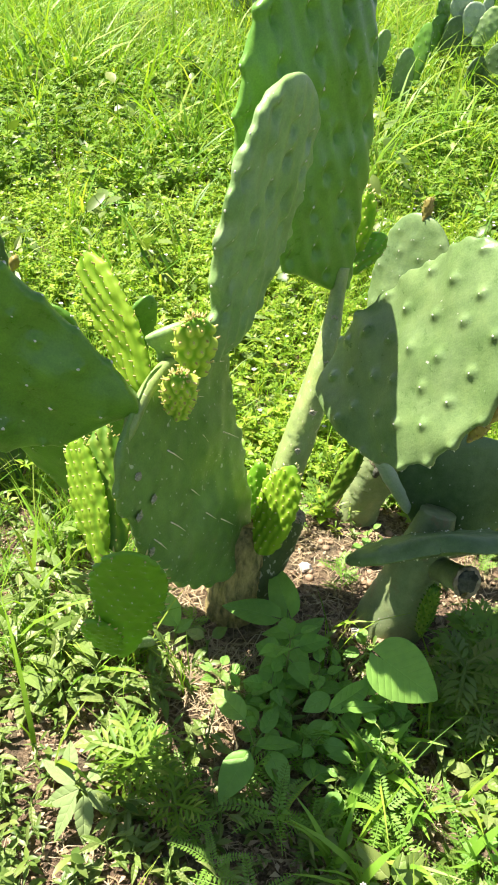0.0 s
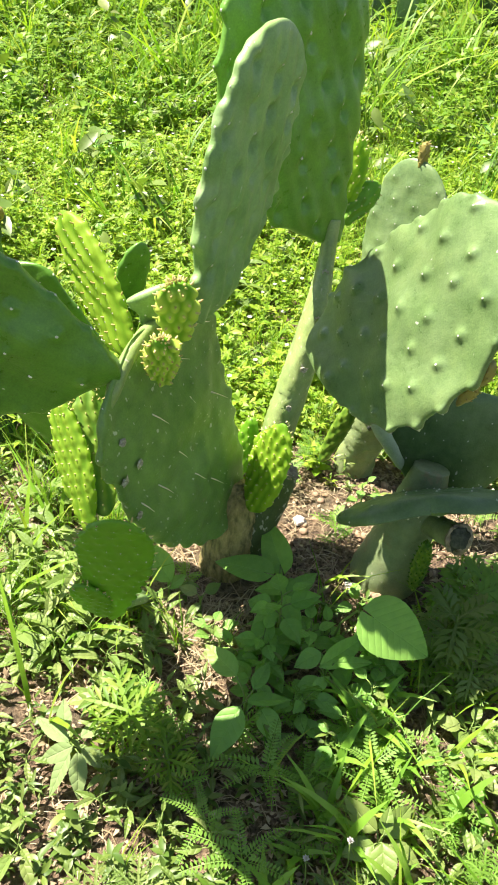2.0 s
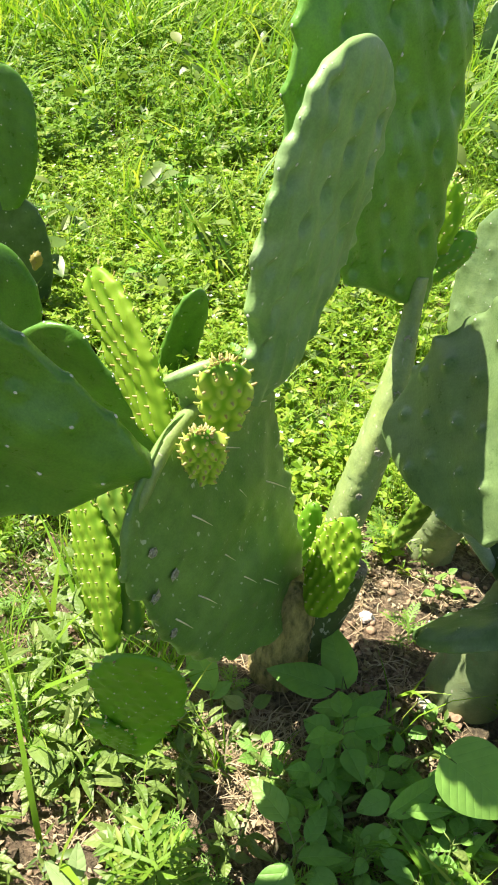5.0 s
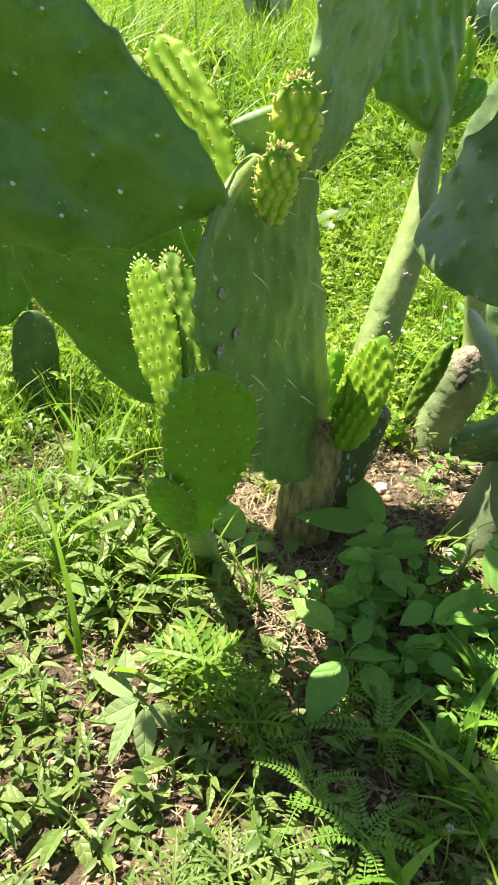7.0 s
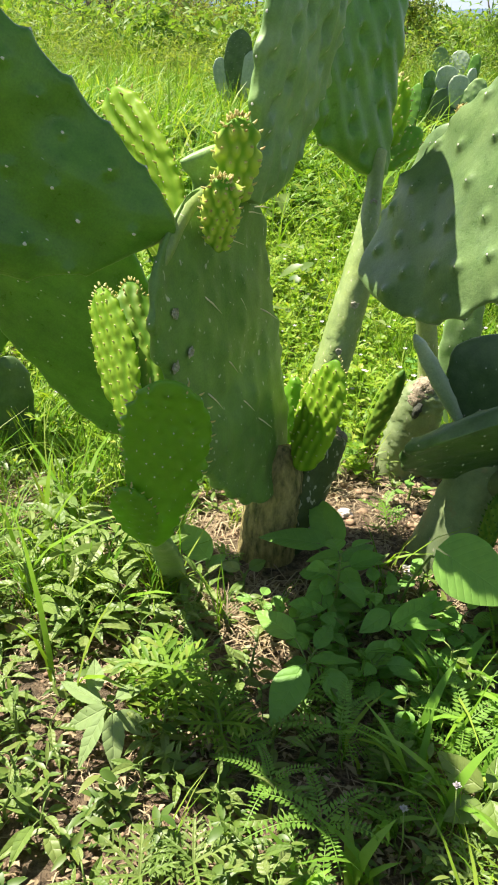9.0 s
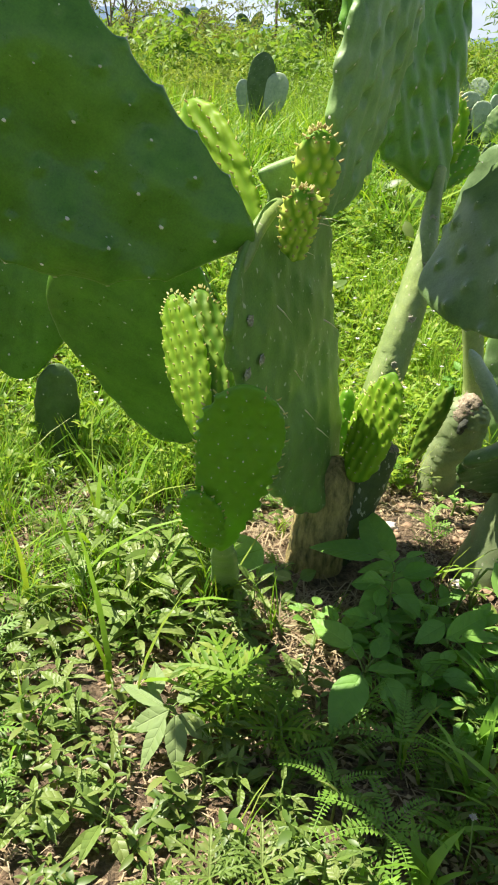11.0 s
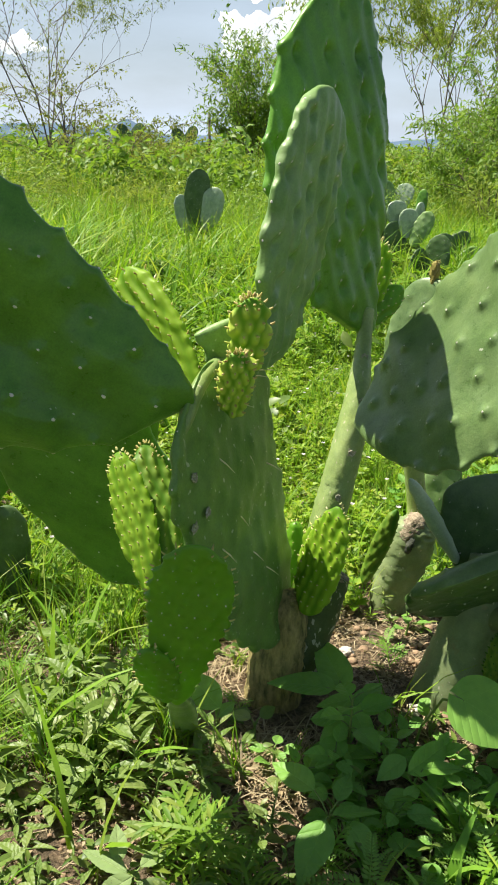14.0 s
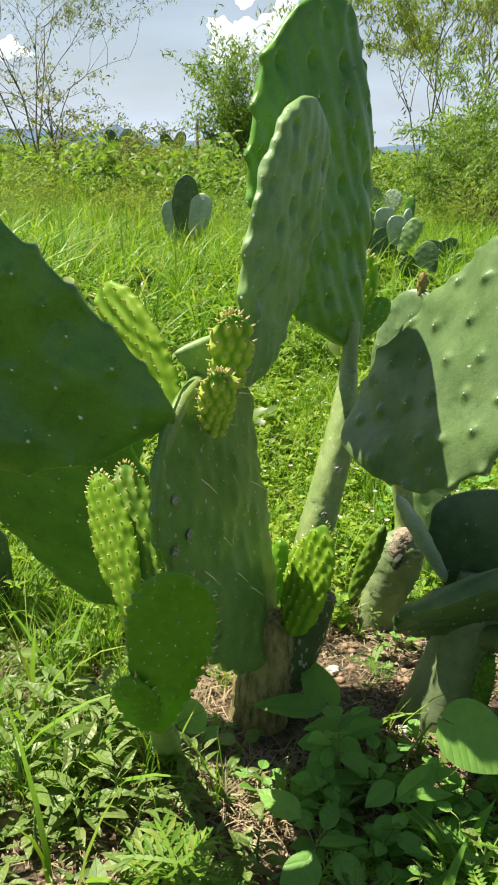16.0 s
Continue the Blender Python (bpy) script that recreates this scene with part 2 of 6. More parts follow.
MAT_OLD_STEM = pad_material("old_smooth_stem", (0.12, 0.17, 0.07), (0.24, 0.3, 0.14), (0.42, 0.42, 0.32), 0.55, 0.72, 0.1, 0.58, 0.4)
MAT_CUT = plain_material("torn_dry_tissue", (0.17, 0.13, 0.08), (0.44, 0.38, 0.27), 110, 0.9, 0.9, None, 0.006)
MAT_HOLLOW = plain_material("hollow_dark_inside", (0.02, 0.025, 0.02), (0.09, 0.1, 0.07), 120, 0.95, 0.8)
MAT_STEM = leaf_material("stem_green", [(0.14, 0.24, 0.05), (0.2, 0.28, 0.07)], 0.1, 0.5, "object")
MAT_LEAF = veined_leaf_material("broad_leaf_green", [(0.171, 0.376, 0.0684), (0.239, 0.467, 0.0912), (0.205, 0.433, 0.0912)], 0.4, 0.45, 0.4)
MAT_LEAF_LIGHT = veined_leaf_material("pale_leaf_green", [(0.141, 0.233, 0.0484), (0.189, 0.286, 0.0616), (0.233, 0.304, 0.088)], 0.34, 0.42, 0.42)
MAT_LEAF_GREY = veined_leaf_material("greyish_pale_leaf", [(0.22, 0.32, 0.12), (0.28, 0.38, 0.15)], 0.3, 0.6, 0.25)
MAT_HERB = leaf_material("herb_green", [(0.07, 0.145, 0.022), (0.12, 0.205, 0.036), (0.175, 0.255, 0.05), (0.09, 0.17, 0.028), (0.22, 0.275, 0.07)], 0.34, 0.42, gloss=0.42)
MAT_HERB_BRIGHT = leaf_material("field_herb_green", [(0.12, 0.25, 0.016), (0.22, 0.38, 0.027), (0.32, 0.46, 0.04), (0.17, 0.32, 0.022), (0.43, 0.49, 0.09)], 0.44, 0.45, gloss=0.28)
MAT_HERB_MID = leaf_material("mid_herb_green", [(0.09, 0.2, 0.018), (0.15, 0.29, 0.027), (0.22, 0.37, 0.036), (0.11, 0.24, 0.022), (0.32, 0.4, 0.07)], 0.42, 0.46, gloss=0.28)
MAT_FERNY = leaf_material("ferny_green", [(0.14, 0.29, 0.04), (0.2, 0.37, 0.055), (0.17, 0.33, 0.05)], 0.4)
MAT_GRASS = leaf_material("grass_green", [(0.09, 0.23, 0.016), (0.16, 0.34, 0.025), (0.25, 0.42, 0.035), (0.34, 0.44, 0.08)], 0.44, 0.45, gloss=0.3)
MAT_STRAW = leaf_material("dry_straw", [(0.27, 0.2, 0.11), (0.38, 0.3, 0.18), (0.48, 0.4, 0.26), (0.2, 0.14, 0.08)], 0.15, 0.8, tint=(1, 0.95, 0.8))
MAT_FLOWER = leaf_material("small_pale_flower", [(0.7, 0.66, 0.68), (0.62, 0.55, 0.66), (0.72, 0.7, 0.62)], 0.3, tint=(1, 1, 1))
MAT_CLOD = plain_material("soil_clod", (0.19, 0.12, 0.075), (0.42, 0.3, 0.19), 70, 0.95, 0.7, None, 0.004)
MAT_STONE = plain_material("pale_stone", (0.42, 0.38, 0.34), (0.66, 0.62, 0.57), 60, 0.9, 0.5)
MAT_BUSH = leaf_material("bush_leaf", [(0.11, 0.23, 0.035), (0.17, 0.31, 0.05), (0.23, 0.37, 0.065), (0.24, 0.34, 0.09)], 0.45)
MAT_TREE_LEAF = leaf_material("willowy_leaf", [(0.17, 0.27, 0.045), (0.25, 0.34, 0.065), (0.33, 0.39, 0.1)], 0.5)
MAT_FINE_LEAF = leaf_material("fine_grey_leaf", [(0.14, 0.2, 0.08), (0.2, 0.26, 0.1), (0.26, 0.3, 0.13)], 0.4)
MAT_SOFT_BRUSH = leaf_material("soft_brush_leaf", [(0.17, 0.26, 0.045), (0.25, 0.34, 0.07), (0.31, 0.38, 0.1)], 0.5, 0.6, gloss=0.2)
MAT_TWIG = plain_material("twig_bark", (0.1, 0.08, 0.06), (0.22, 0.18, 0.14), 60, 0.9, 0.6)
MAT_DRYBRUSH = leaf_material("dry_brush", [(0.2, 0.24, 0.07), (0.28, 0.31, 0.1), (0.17, 0.24, 0.05)], 0.4, 0.7, gloss=0.2)


def soil_material():
    m, n, l, b = base_material("soil_and_litter", 0.95)
    fine = noise_node(n, l, 120, 8, 0.65)
    mid = noise_node(n, l, 14, 6, 0.6)
    wide = noise_node(n, l, 1.1, 4, 0.5)
    soil = ramp_node(n, l, fine.outputs["Fac"], [(0.32, (0.055, 0.035, 0.02)), (0.5, (0.22, 0.145, 0.085)), (0.72, (0.5, 0.37, 0.24))]).outputs["Color"]
    litter = ramp_node(n, l, fine.outputs["Fac"], [(0.35, (0.06, 0.045, 0.025)), (0.75, (0.28, 0.22, 0.13))]).outputs["Color"]
    green = ramp_node(n, l, fine.outputs["Fac"], [(0.35, (0.02, 0.04, 0.01)), (0.75, (0.1, 0.15, 0.035))]).outputs["Color"]
    f1 = ramp_node(n, l, mid.outputs["Fac"], [(0.45, (0, 0, 0)), (0.6, (1, 1, 1))]).outputs["Color"]
    col = mix_node(n, l, f1, soil, litter)
    f2 = ramp_node(n, l, wide.outputs["Fac"], [(0.42, (0, 0, 0)), (0.6, (0.8, 0.8, 0.8))]).outputs["Color"]
    tc = n.new("ShaderNodeTexCoord")
    away = n.new("ShaderNodeVectorMath")
    away.operation = "DISTANCE"
    away.inputs[1].default_value = (0.1, 1.1, 0)
    l.new(tc.outputs["Object"], away.inputs[0])
    reach = n.new("ShaderNodeMapRange")
    reach.inputs["From Min"].default_value, reach.inputs["From Max"].default_value = 1.0, 6.0
    l.new(away.outputs["Value"], reach.inputs["Value"])
    f3 = mix_node(n, l, reach.outputs["Result"], f2, (0.92, 0.92, 0.92))
    f4 = mix_node(n, l, 1.0, f3, ramp_node(n, l, reach.outputs["Result"], [(0.0, (0.15, 0.15, 0.15)), (0.25, (1, 1, 1))]).outputs["Color"], "MULTIPLY")
    col = mix_node(n, l, f4, col, green)
    l.new(col, b.inputs["Base Color"])
    bump_node(n, l, b, fine.outputs["Fac"], 1.0, 0.025)
    return m


MAT_SOIL = soil_material()


# ---- mesh helpers ----
def mesh_of(name, verts, faces, mat, smooth=True):
    me = bpy.data.meshes.new(name)
    me.from_pydata(np.asarray(verts, dtype=float).tolist(), [], [list(map(int, f)) for f in faces])
    me.materials.append(mat)
    if smooth:
        me.polygons.foreach_set("use_smooth", [True] * len(me.polygons))
    me.update()
    return me


def quick_mesh(name, verts, tris, mat, smooth=True):
    """A big mesh of triangles from arrays."""
    me = bpy.data.meshes.new(name)
    verts = np.ascontiguousarray(verts, dtype=np.float32)
    tris = np.ascontiguousarray(tris, dtype=np.int32)
    me.vertices.add(len(verts))
    me.vertices.foreach_set("co", verts.ravel())
    me.loops.add(tris.size)
    me.loops.foreach_set("vertex_index", tris.ravel())
    me.polygons.add(len(tris))
    me.polygons.foreach_set("loop_start", np.arange(0, tris.size, 3, dtype=np.int32))
    me.materials.append(mat)
    me.update(calc_edges=True)
    if smooth:
        me.polygons.foreach_set("use_smooth", np.ones(len(tris), dtype=bool))
    return me


def part(name, me, parent, m=None, label=""):
    ob = new(name, me)
    ob.parent = parent
    if m is not None:
        ob.matrix_basis = m
    if label:
        ob["label"] = label
    return ob


def thing(name, at, label, category, group="", kind=""):
    ob = new(name)
    ob.empty_display_size = 0.1
    ob.location = at
    return tagged(ob, label, category, group, kind)


def tube(points, radii, sides=12, flat=1.0, flat_dir=(0, 1, 0), rough=0.0, seed=0, cap=True):
    """A tapered tube along points; flat squeezes it along flat_dir."""
    P = np.array(points, dtype=float)
    r = np.random.default_rng(seed)
    fd = np.array(flat_dir, dtype=float)
    V, Fc = [], []
    for i, p in enumerate(P):
        d = P[min(i + 1, len(P) - 1)] - P[max(i - 1, 0)]
        d /= np.linalg.norm(d)
        b = fd - d * (fd @ d)
        b /= np.linalg.norm(b) + 1e-9
        a = np.cross(b, d)
        for k in range(sides):
            t = 2 * math.pi * k / sides
            w = radii[i] * (1 + rough * r.normal())
            V.append(p + a * (w * math.cos(t)) + b * (w * flat * math.sin(t)))
    for i in range(len(P) - 1):
        for k in range(sides):
            q = i * sides
            Fc.append((q + k, q + (k + 1) % sides, q + sides + (k + 1) % sides, q + sides + k))
    if cap:
        Fc.append(tuple(reversed(range(sides))))
        Fc.append(tuple(range((len(P) - 1) * sides, len(P) * sides)))
    return np.array(V), Fc


def smooth_path(ctrl, n):
    """Points and radii along a smooth line through rows of x, y, z, radius."""
    C = np.array(ctrl, dtype=float)
    k = len(C) - 1
    out = []
    for s in np.linspace(0, k, n):
        i = min(int(s), k - 1)
        f = s - i
        p0, p1, p2, p3 = C[max(i - 1, 0)], C[i], C[i + 1], C[min(i + 2, k)]
        out.append(0.5 * (2 * p1 + (p2 - p0) * f + (2 * p0 - 5 * p1 + 4 * p2 - p3) * f * f + (3 * p1 - p0 - 3 * p2 + p3) * f ** 3))
    out = np.array(out)
    return out[:, :3], out[:, 3]


# ---- cactus pads ----
STATIONS = np.array([0, 0.15, 0.35, 0.55, 0.75, 1.0])


class Pad:
    """The flat joint of a prickly pear: local z runs from base to tip, x to its right, -y out of its front."""

    def __init__(self, length, left, right, thick=0.012, bend=0.0, cup=0.0, scallop=0.0, pitch=0.035, bump=0.0015, spread=0.006, dent=0.0, twist=0.0, round_tip=0.25, stretch=1.0, edge=0.72, tall=1.0, wave=1.0, seed=0):
        self.tall, self.wave = tall, wave
        self.stretch, self.edge = stretch, edge
        self.L, self.left, self.right, self.thick = length, np.array(left), np.array(right), thick
        self.bend, self.cup, self.scallop, self.pitch = bend, cup, scallop, pitch
        self.bump, self.spread, self.dent, self.twist, self.rt = bump, spread, dent, twist, round_tip
        self.rng = np.random.default_rng(seed)
        self.skin, self.rise = None, 0.0
        self.areoles = self._areoles()

    def width(self, u, ctrl):
        # smooth interpolation of the half width, with a rounded tip and foot
        k = np.clip(np.searchsorted(STATIONS, u, side="right") - 1, 0, 4)
        x0, x1 = STATIONS[k], STATIONS[k + 1]
        f = (u - x0) / (x1 - x0)
        m = np.gradient(ctrl, STATIONS)
        h = x1 - x0
        w = (2 * f ** 3 - 3 * f ** 2 + 1) * ctrl[k] + (f ** 3 - 2 * f ** 2 + f) * h * m[k] + (-2 * f ** 3 + 3 * f ** 2) * ctrl[k + 1] + (f ** 3 - f ** 2) * h * m[k + 1]
        tip = np.sqrt(np.clip(1 - np.clip((u - (1 - self.rt)) / self.rt, 0, 1) ** 2, 0, 1))
        foot = np.sqrt(np.clip(1 - np.clip((0.04 - u) / 0.04, 0, 1) ** 2 * 0.75, 0, 1))
        return np.maximum(w * tip * foot, 1e-4)

    def half(self, u, v):
        w = np.where(v >= 0, self.width(u, self.right), self.width(u, self.left))
        if self.scallop:
            w = w + self.scallop * np.abs(v) ** 6 * (np.abs(np.cos(math.pi * u * self.L / self.pitch + (v > 0) * 1.1)) ** 5 - 0.3) * np.clip((1 - u) * 8, 0, 1)
        return w

    def thickness(self, u):
        t = self.thick * (0.75 + 0.25 * np.sin(math.pi * np.clip(u, 0, 1))) * (1 + 0.45 * np.clip(0.25 - u, 0, 1) / 0.25)
        tip = np.sqrt(np.clip(1 - np.clip((u - 0.9) / 0.1, 0, 1) ** 2, 0, 1))
        return np.maximum(t * tip, 1e-4)

    def place(self, u, theta):
        """Points at height u (0 to 1) and angle theta round the section; theta below pi is the front."""
        c, s = np.cos(theta), np.sin(theta)
        v = c
        x = v * self.half(u, v)
        y = -np.sign(s) * np.abs(s) ** self.edge * self.thickness(u)
        z = u * self.L
        y = y + self.bend * (u - 0.4) ** 2 * 4 + self.cup * v * v
        if self.twist:
            a = self.twist * (u - 0.3)
            x, y = x * np.cos(a) - y * np.sin(a), x * np.sin(a) + y * np.cos(a)
        return np.stack([x, y, z], -1)

    def _areoles(self):
        out = []
        d = self.pitch
        row = 0
        z = d * 0.75
        while z < self.L - d * 0.3:
            u = z / self.L
            wl, wr = float(self.width(np.array([u]), self.left)[0]), float(self.width(np.array([u]), self.right)[0])
            x = -wl + (0.25 if row % 2 else 0.75) * d
            while x < wr - 0.1 * d:
                jx, jz = self.rng.normal(0, d * 0.07, 2)
                v = (x + jx) / (wr if x > 0 else wl)
                if abs(v) < 0.96:
                    th = math.acos(max(-1, min(1, v)))
                    uu = min(0.985, max(0.03, u + jz / self.L))
                    out.append((uu, th))
                    out.append((uu, -th))
                x += d
            z += d * 0.8 * self.tall
            row += 1
        # along the rim
        for side in (0.0, math.pi):
            z = d
            while z < self.L * 0.97:
                out.append((z / self.L, side))
                z += d * 0.9 * self.tall
        return np.array(out)

    def mesh(self, name, mat, nu=90, nv=96):
        u = 0.5 - 0.5 * np.cos(math.pi * np.linspace(0.0, 1.0, nu))
        u = 0.6 * u + 0.4 * np.linspace(0, 1, nu)
        th = np.linspace(0, 2 * math.pi, nv, endpoint=False)
        U, T = np.meshgrid(u, th, indexing="ij")
        P = self.place(U, T)
        wide = self.half(U, np.cos(T))
        deep = self.thickness(U)
        nx, ny = np.cos(T) / wide, -np.sign(np.sin(T)) * np.abs(np.sin(T)) ** self.edge / deep
        size = np.sqrt(nx * nx + ny * ny) + 1e-9
        nx, ny = nx / size, ny / size
        A = self.areoles
        q = self.place(A[:, 0], A[:, 1])
        lift = np.zeros_like(U)
        ends = np.clip((1 - U) * 12, 0, 1)
        for k in range(len(A)):
            d2 = (P[..., 0] - q[k, 0]) ** 2 + (P[..., 1] - q[k, 1]) ** 2
            dz = P[..., 2] - q[k, 2]
            lift += self.bump * np.exp(-(d2 + (dz / self.stretch) ** 2) / (2 * self.spread ** 2))
            if self.dent and abs(math.sin(A[k, 1])) > 0.05:
                dz2 = dz + 0.0105
                across = (P[..., 0] - q[k, 0] - 0.004) ** 2 + (P[..., 1] - q[k, 1]) ** 2
                lift -= self.dent * np.exp(-(across / (2 * 0.0052 ** 2) + dz2 * dz2 / (2 * 0.0085 ** 2)))
        if self.dent:
            lift = lift + 0.0011 * np.cos((P[..., 0] + 0.25 * P[..., 2]) * 2 * math.pi / (self.pitch * 0.5))
        lift = np.maximum(lift, -0.85 * deep) * ends
        wob = np.array([[noise.noise(Vector((P[i, j, 0] * 14 + 3.1 * len(A), P[i, j, 1] * 14, P[i, j, 2] * 14))) for j in range(0, nv, 4)] for i in range(0, nu, 4)])
        wob = np.repeat(np.repeat(wob, 4, 0), 4, 1)[:nu, :nv]
        ker = np.ones(9) / 9
        wob = np.apply_along_axis(lambda a: np.convolve(np.pad(a, 4, mode="wrap"), ker, "valid"), 1, wob)
        wob = np.apply_along_axis(lambda a: np.convolve(np.pad(a, 4, mode="edge"), ker, "valid"), 0, wob)
        amp = min(1.0, self.L / 0.4)
        shift_x, shift_y = nx * lift + wob * 0.003 * amp, ny * lift + wob * 0.006 * amp * self.wave
        P[..., 0] += shift_x
        P[..., 1] += shift_y
        self.skin = (u, th, shift_x, shift_y)
        V = P.reshape(-1, 3)
        Fc = []
        for i in range(nu - 1):
            a = i * nv
            for j in range(nv):
                k = (j + 1) % nv
                Fc.append((a + j, a + k, a + nv + k, a + nv + j))
        Fc.append(tuple(reversed(range(nv))))
        Fc.append(tuple(range((nu - 1) * nv, nu * nv)))
        me = mesh_of(name, V, Fc, mat)
        if mat in CRESTED:
            me.attributes.new("crest", "FLOAT", "POINT").data.foreach_set("value", np.clip(lift / max(self.bump, 1e-5), 0, 1).ravel().astype(np.float32))
        return me

    def out_of(self, u, th):
        """Place and outward direction at an areole."""
        e = 1e-3
        p = self.place(np.array([u]), np.array([th]))[0]
        w = float(self.half(np.array([u]), np.array([math.cos(th)]))[0])
        t = float(self.thickness(np.array([u]))[0])
        s = math.sin(th)
        nrm = np.array([math.cos(th) / w, -math.copysign(abs(s) ** self.edge, s) / t, 0.0])
        nrm /= np.linalg.norm(nrm)
        nrm[2] = 0.1 + 1.6 * min(1.0, max(0.0, (u - 0.84) * 6)) ** 2
        nrm /= np.linalg.norm(nrm)
        if self.skin is None:
            return p + nrm * (self.bump * 0.9 + self.rise), nrm
        us, ths, sx, sy = self.skin
        i = int(np.argmin(np.abs(us - u)))
        j = int(np.argmin(np.abs(np.angle(np.exp(1j * (ths - th))))))
        return p + np.array([sx[i, j], sy[i, j], 0.0]) + nrm * self.rise, nrm

    def felt(self, name, mat, size, share=1.0):
        """The small felted cushions on the face and rim."""
        V, Fc = [], []
        for u, th in self.areoles:
            if self.rng.random() > share:
                continue
            p, nrm = self.out_of(u, th)
            a = np.cross(nrm, (0, 0, 1.0))
            a /= np.linalg.norm(a)
            b = np.cross(a, nrm)
            s = size * (0.7 + 0.6 * self.rng.random())
            base = len(V)
            for k in range(6):
                t = k * math.pi / 3
                V.append(p + (a * math.cos(t) + b * math.sin(t) * 1.25) * s - nrm * 0.0012)
            V.append(p + nrm * s * 0.7)
            for k in range(6):
                Fc.append((base + k, base + (k + 1) % 6, base + 6))
        return mesh_of(name, V, Fc, mat)

    def cones(self, name, mat, length, width, share=1.0, top_only=0.0, rim=1.01):
        """The small pointed leaves of a young pad, all bent towards its tip."""
        V, Fc = [], []
        for u, th in self.areoles:
            if u < top_only or self.rng.random() > share or abs(math.sin(th)) > max(rim, 6 * (u - 0.8)):
                continue
            p, nrm = self.out_of(u, th)
            up = np.array([0, 0, 1.0])
            p = p + up * self.pitch * self.tall * 0.25
            d = nrm * 0.9 + up * (0.35 + 0.6 * u)
            d /= np.linalg.norm(d)
            a = np.cross(d, (0.3, 0.9, 0.1))
            a /= np.linalg.norm(a)
            b = np.cross(a, d)
            ln = length * (0.7 + 0.6 * self.rng.random()) * (0.9 - 0.25 * u)
            base = len(V)
            for k in range(5):
                t = k * 2 * math.pi / 5
                V.append(p + (a * math.cos(t) + b * math.sin(t)) * width - nrm * 0.002)
            for k in range(5):
                t = k * 2 * math.pi / 5
                V.append(p + d * ln * 0.55 + (a * math.cos(t) + b * math.sin(t)) * width * 0.7)
            V.append(p + d * ln + up * ln * 0.15)
            for k in range(5):
                k2 = (k + 1) % 5
                Fc.append((base + k, base + k2, base + 5 + k2, base + 5 + k))
                Fc.append((base + 5 + k, base + 5 + k2, base + 10))
        return mesh_of(name, V, Fc, mat)

    def spines(self, name, mat, count, length, front=True):
        V, Fc = [], []
        pick = [i for i, (u, th) in enumerate(self.areoles) if (not front) or math.sin(th) > 0.2]
        self.rng.shuffle(pick)
        for i in pick[:count]:
            u, th = self.areoles[i]
            p, nrm = self.out_of(u, th)
            d = nrm + np.array([self.rng.normal(0.25, 0.2), 0, self.rng.normal(-0.75, 0.25)])
            d /= np.linalg.norm(d)
            a = np.cross(d, (0.2, 0.3, 0.9))
            a /= np.linalg.norm(a)
            b = np.cross(a, d)
            ln = length * (0.6 + 0.6 * self.rng.random())
            base = len(V)
            for k in range(4):
                t = k * math.pi / 2
                V.append(p + (a * math.cos(t) + b * math.sin(t)) * 0.0011)
            V.append(p + d * ln)
            for k in range(4):
                Fc.append((base + k, base + (k + 1) % 4, base + 4))
        return mesh_of(name, V, Fc, mat)


def pad_frame(base, tip, normal):
    """The pose whose z runs from base to tip and whose -y is the front."""
    base, tip = Vector(base), Vector(tip)
    z = (tip - base)
    length = z.length
    z.normalize()
    f = Vector(normal)
    f = (f - z * f.dot(z)).normalized()
    y = -f
    x = y.cross(z)
    m = Matrix((x, y, z)).transposed().to_4x4()
    m.translation = base
    return m, length


def add_pad(owner, name, base, tip, normal, left, right, mat, label="", felt=0.0016, felt_mat=None, detail=(90, 96), **kw):
    m, length = pad_frame(base, tip, normal)
    pd = Pad(length, left, right, **kw)
    ob = part(name, pd.mesh(name, mat, *detail), owner, Matrix.Translation(-Vector(owner.location)) @ m, label)
    if felt:
        part("areole_felt", pd.felt("areole_felt", felt_mat or MAT_AREOLE, felt), ob, None, "pale felted areole dots")["kind"] = "stuff"
    return ob, pd


def young_pad(owner, base, tip, normal, half, label, mat=None, cone_mat=None, pitch=0.013, cone=0.009, name="young_pad", squat=0.8, thick=0.008, seed=0, share=1.0, tip_round=0.35, puff=0.24, tall=1.35, foot=0.45, tuft=0):
    left = [half * foot, half * (foot + 0.27), half * 0.95, half * 1.02, half * 0.95, half * squat]
    ob, pd = add_pad(owner, name, base, tip, normal, left, left, mat or MAT_YOUNG, label, felt=0, detail=(96, 104), thick=thick, pitch=pitch, bump=pitch * puff, spread=pitch * 0.24, stretch=1.75, edge=0.75, tall=tall, seed=seed, round_tip=tip_round)
    if tuft:
        r = np.random.default_rng(seed + 900)
        pd.areoles = np.concatenate([pd.areoles, np.stack([1 - 0.16 * r.random(tuft) ** 1.4, r.random(tuft) * 2 * math.pi], -1)])
    part("cone_cover", pd.cones("cone_cover", cone_mat or MAT_CONE, cone * 0.4, 0.0006 + cone * 0.085, share), ob, None, "small pointed yellowish leaf cones")["kind"] = "stuff"
    return ob


# ---- ground ----
def spaced(lo, hi, step, far, growth):
    a = list(np.arange(lo, hi + step / 2, step))
    s, x = step, a[-1]
    while x < far:
        s *= growth
        x += s
        a.append(x)
    s, x, b = step, lo, []
    while x > -far:
        s *= growth
        x -= s
        b.append(x)
    return np.array(b[::-1] + a)


BARE = (0.19, 1.16, 0.36, 0.26)   # the bare patch round the trunks: centre and radii


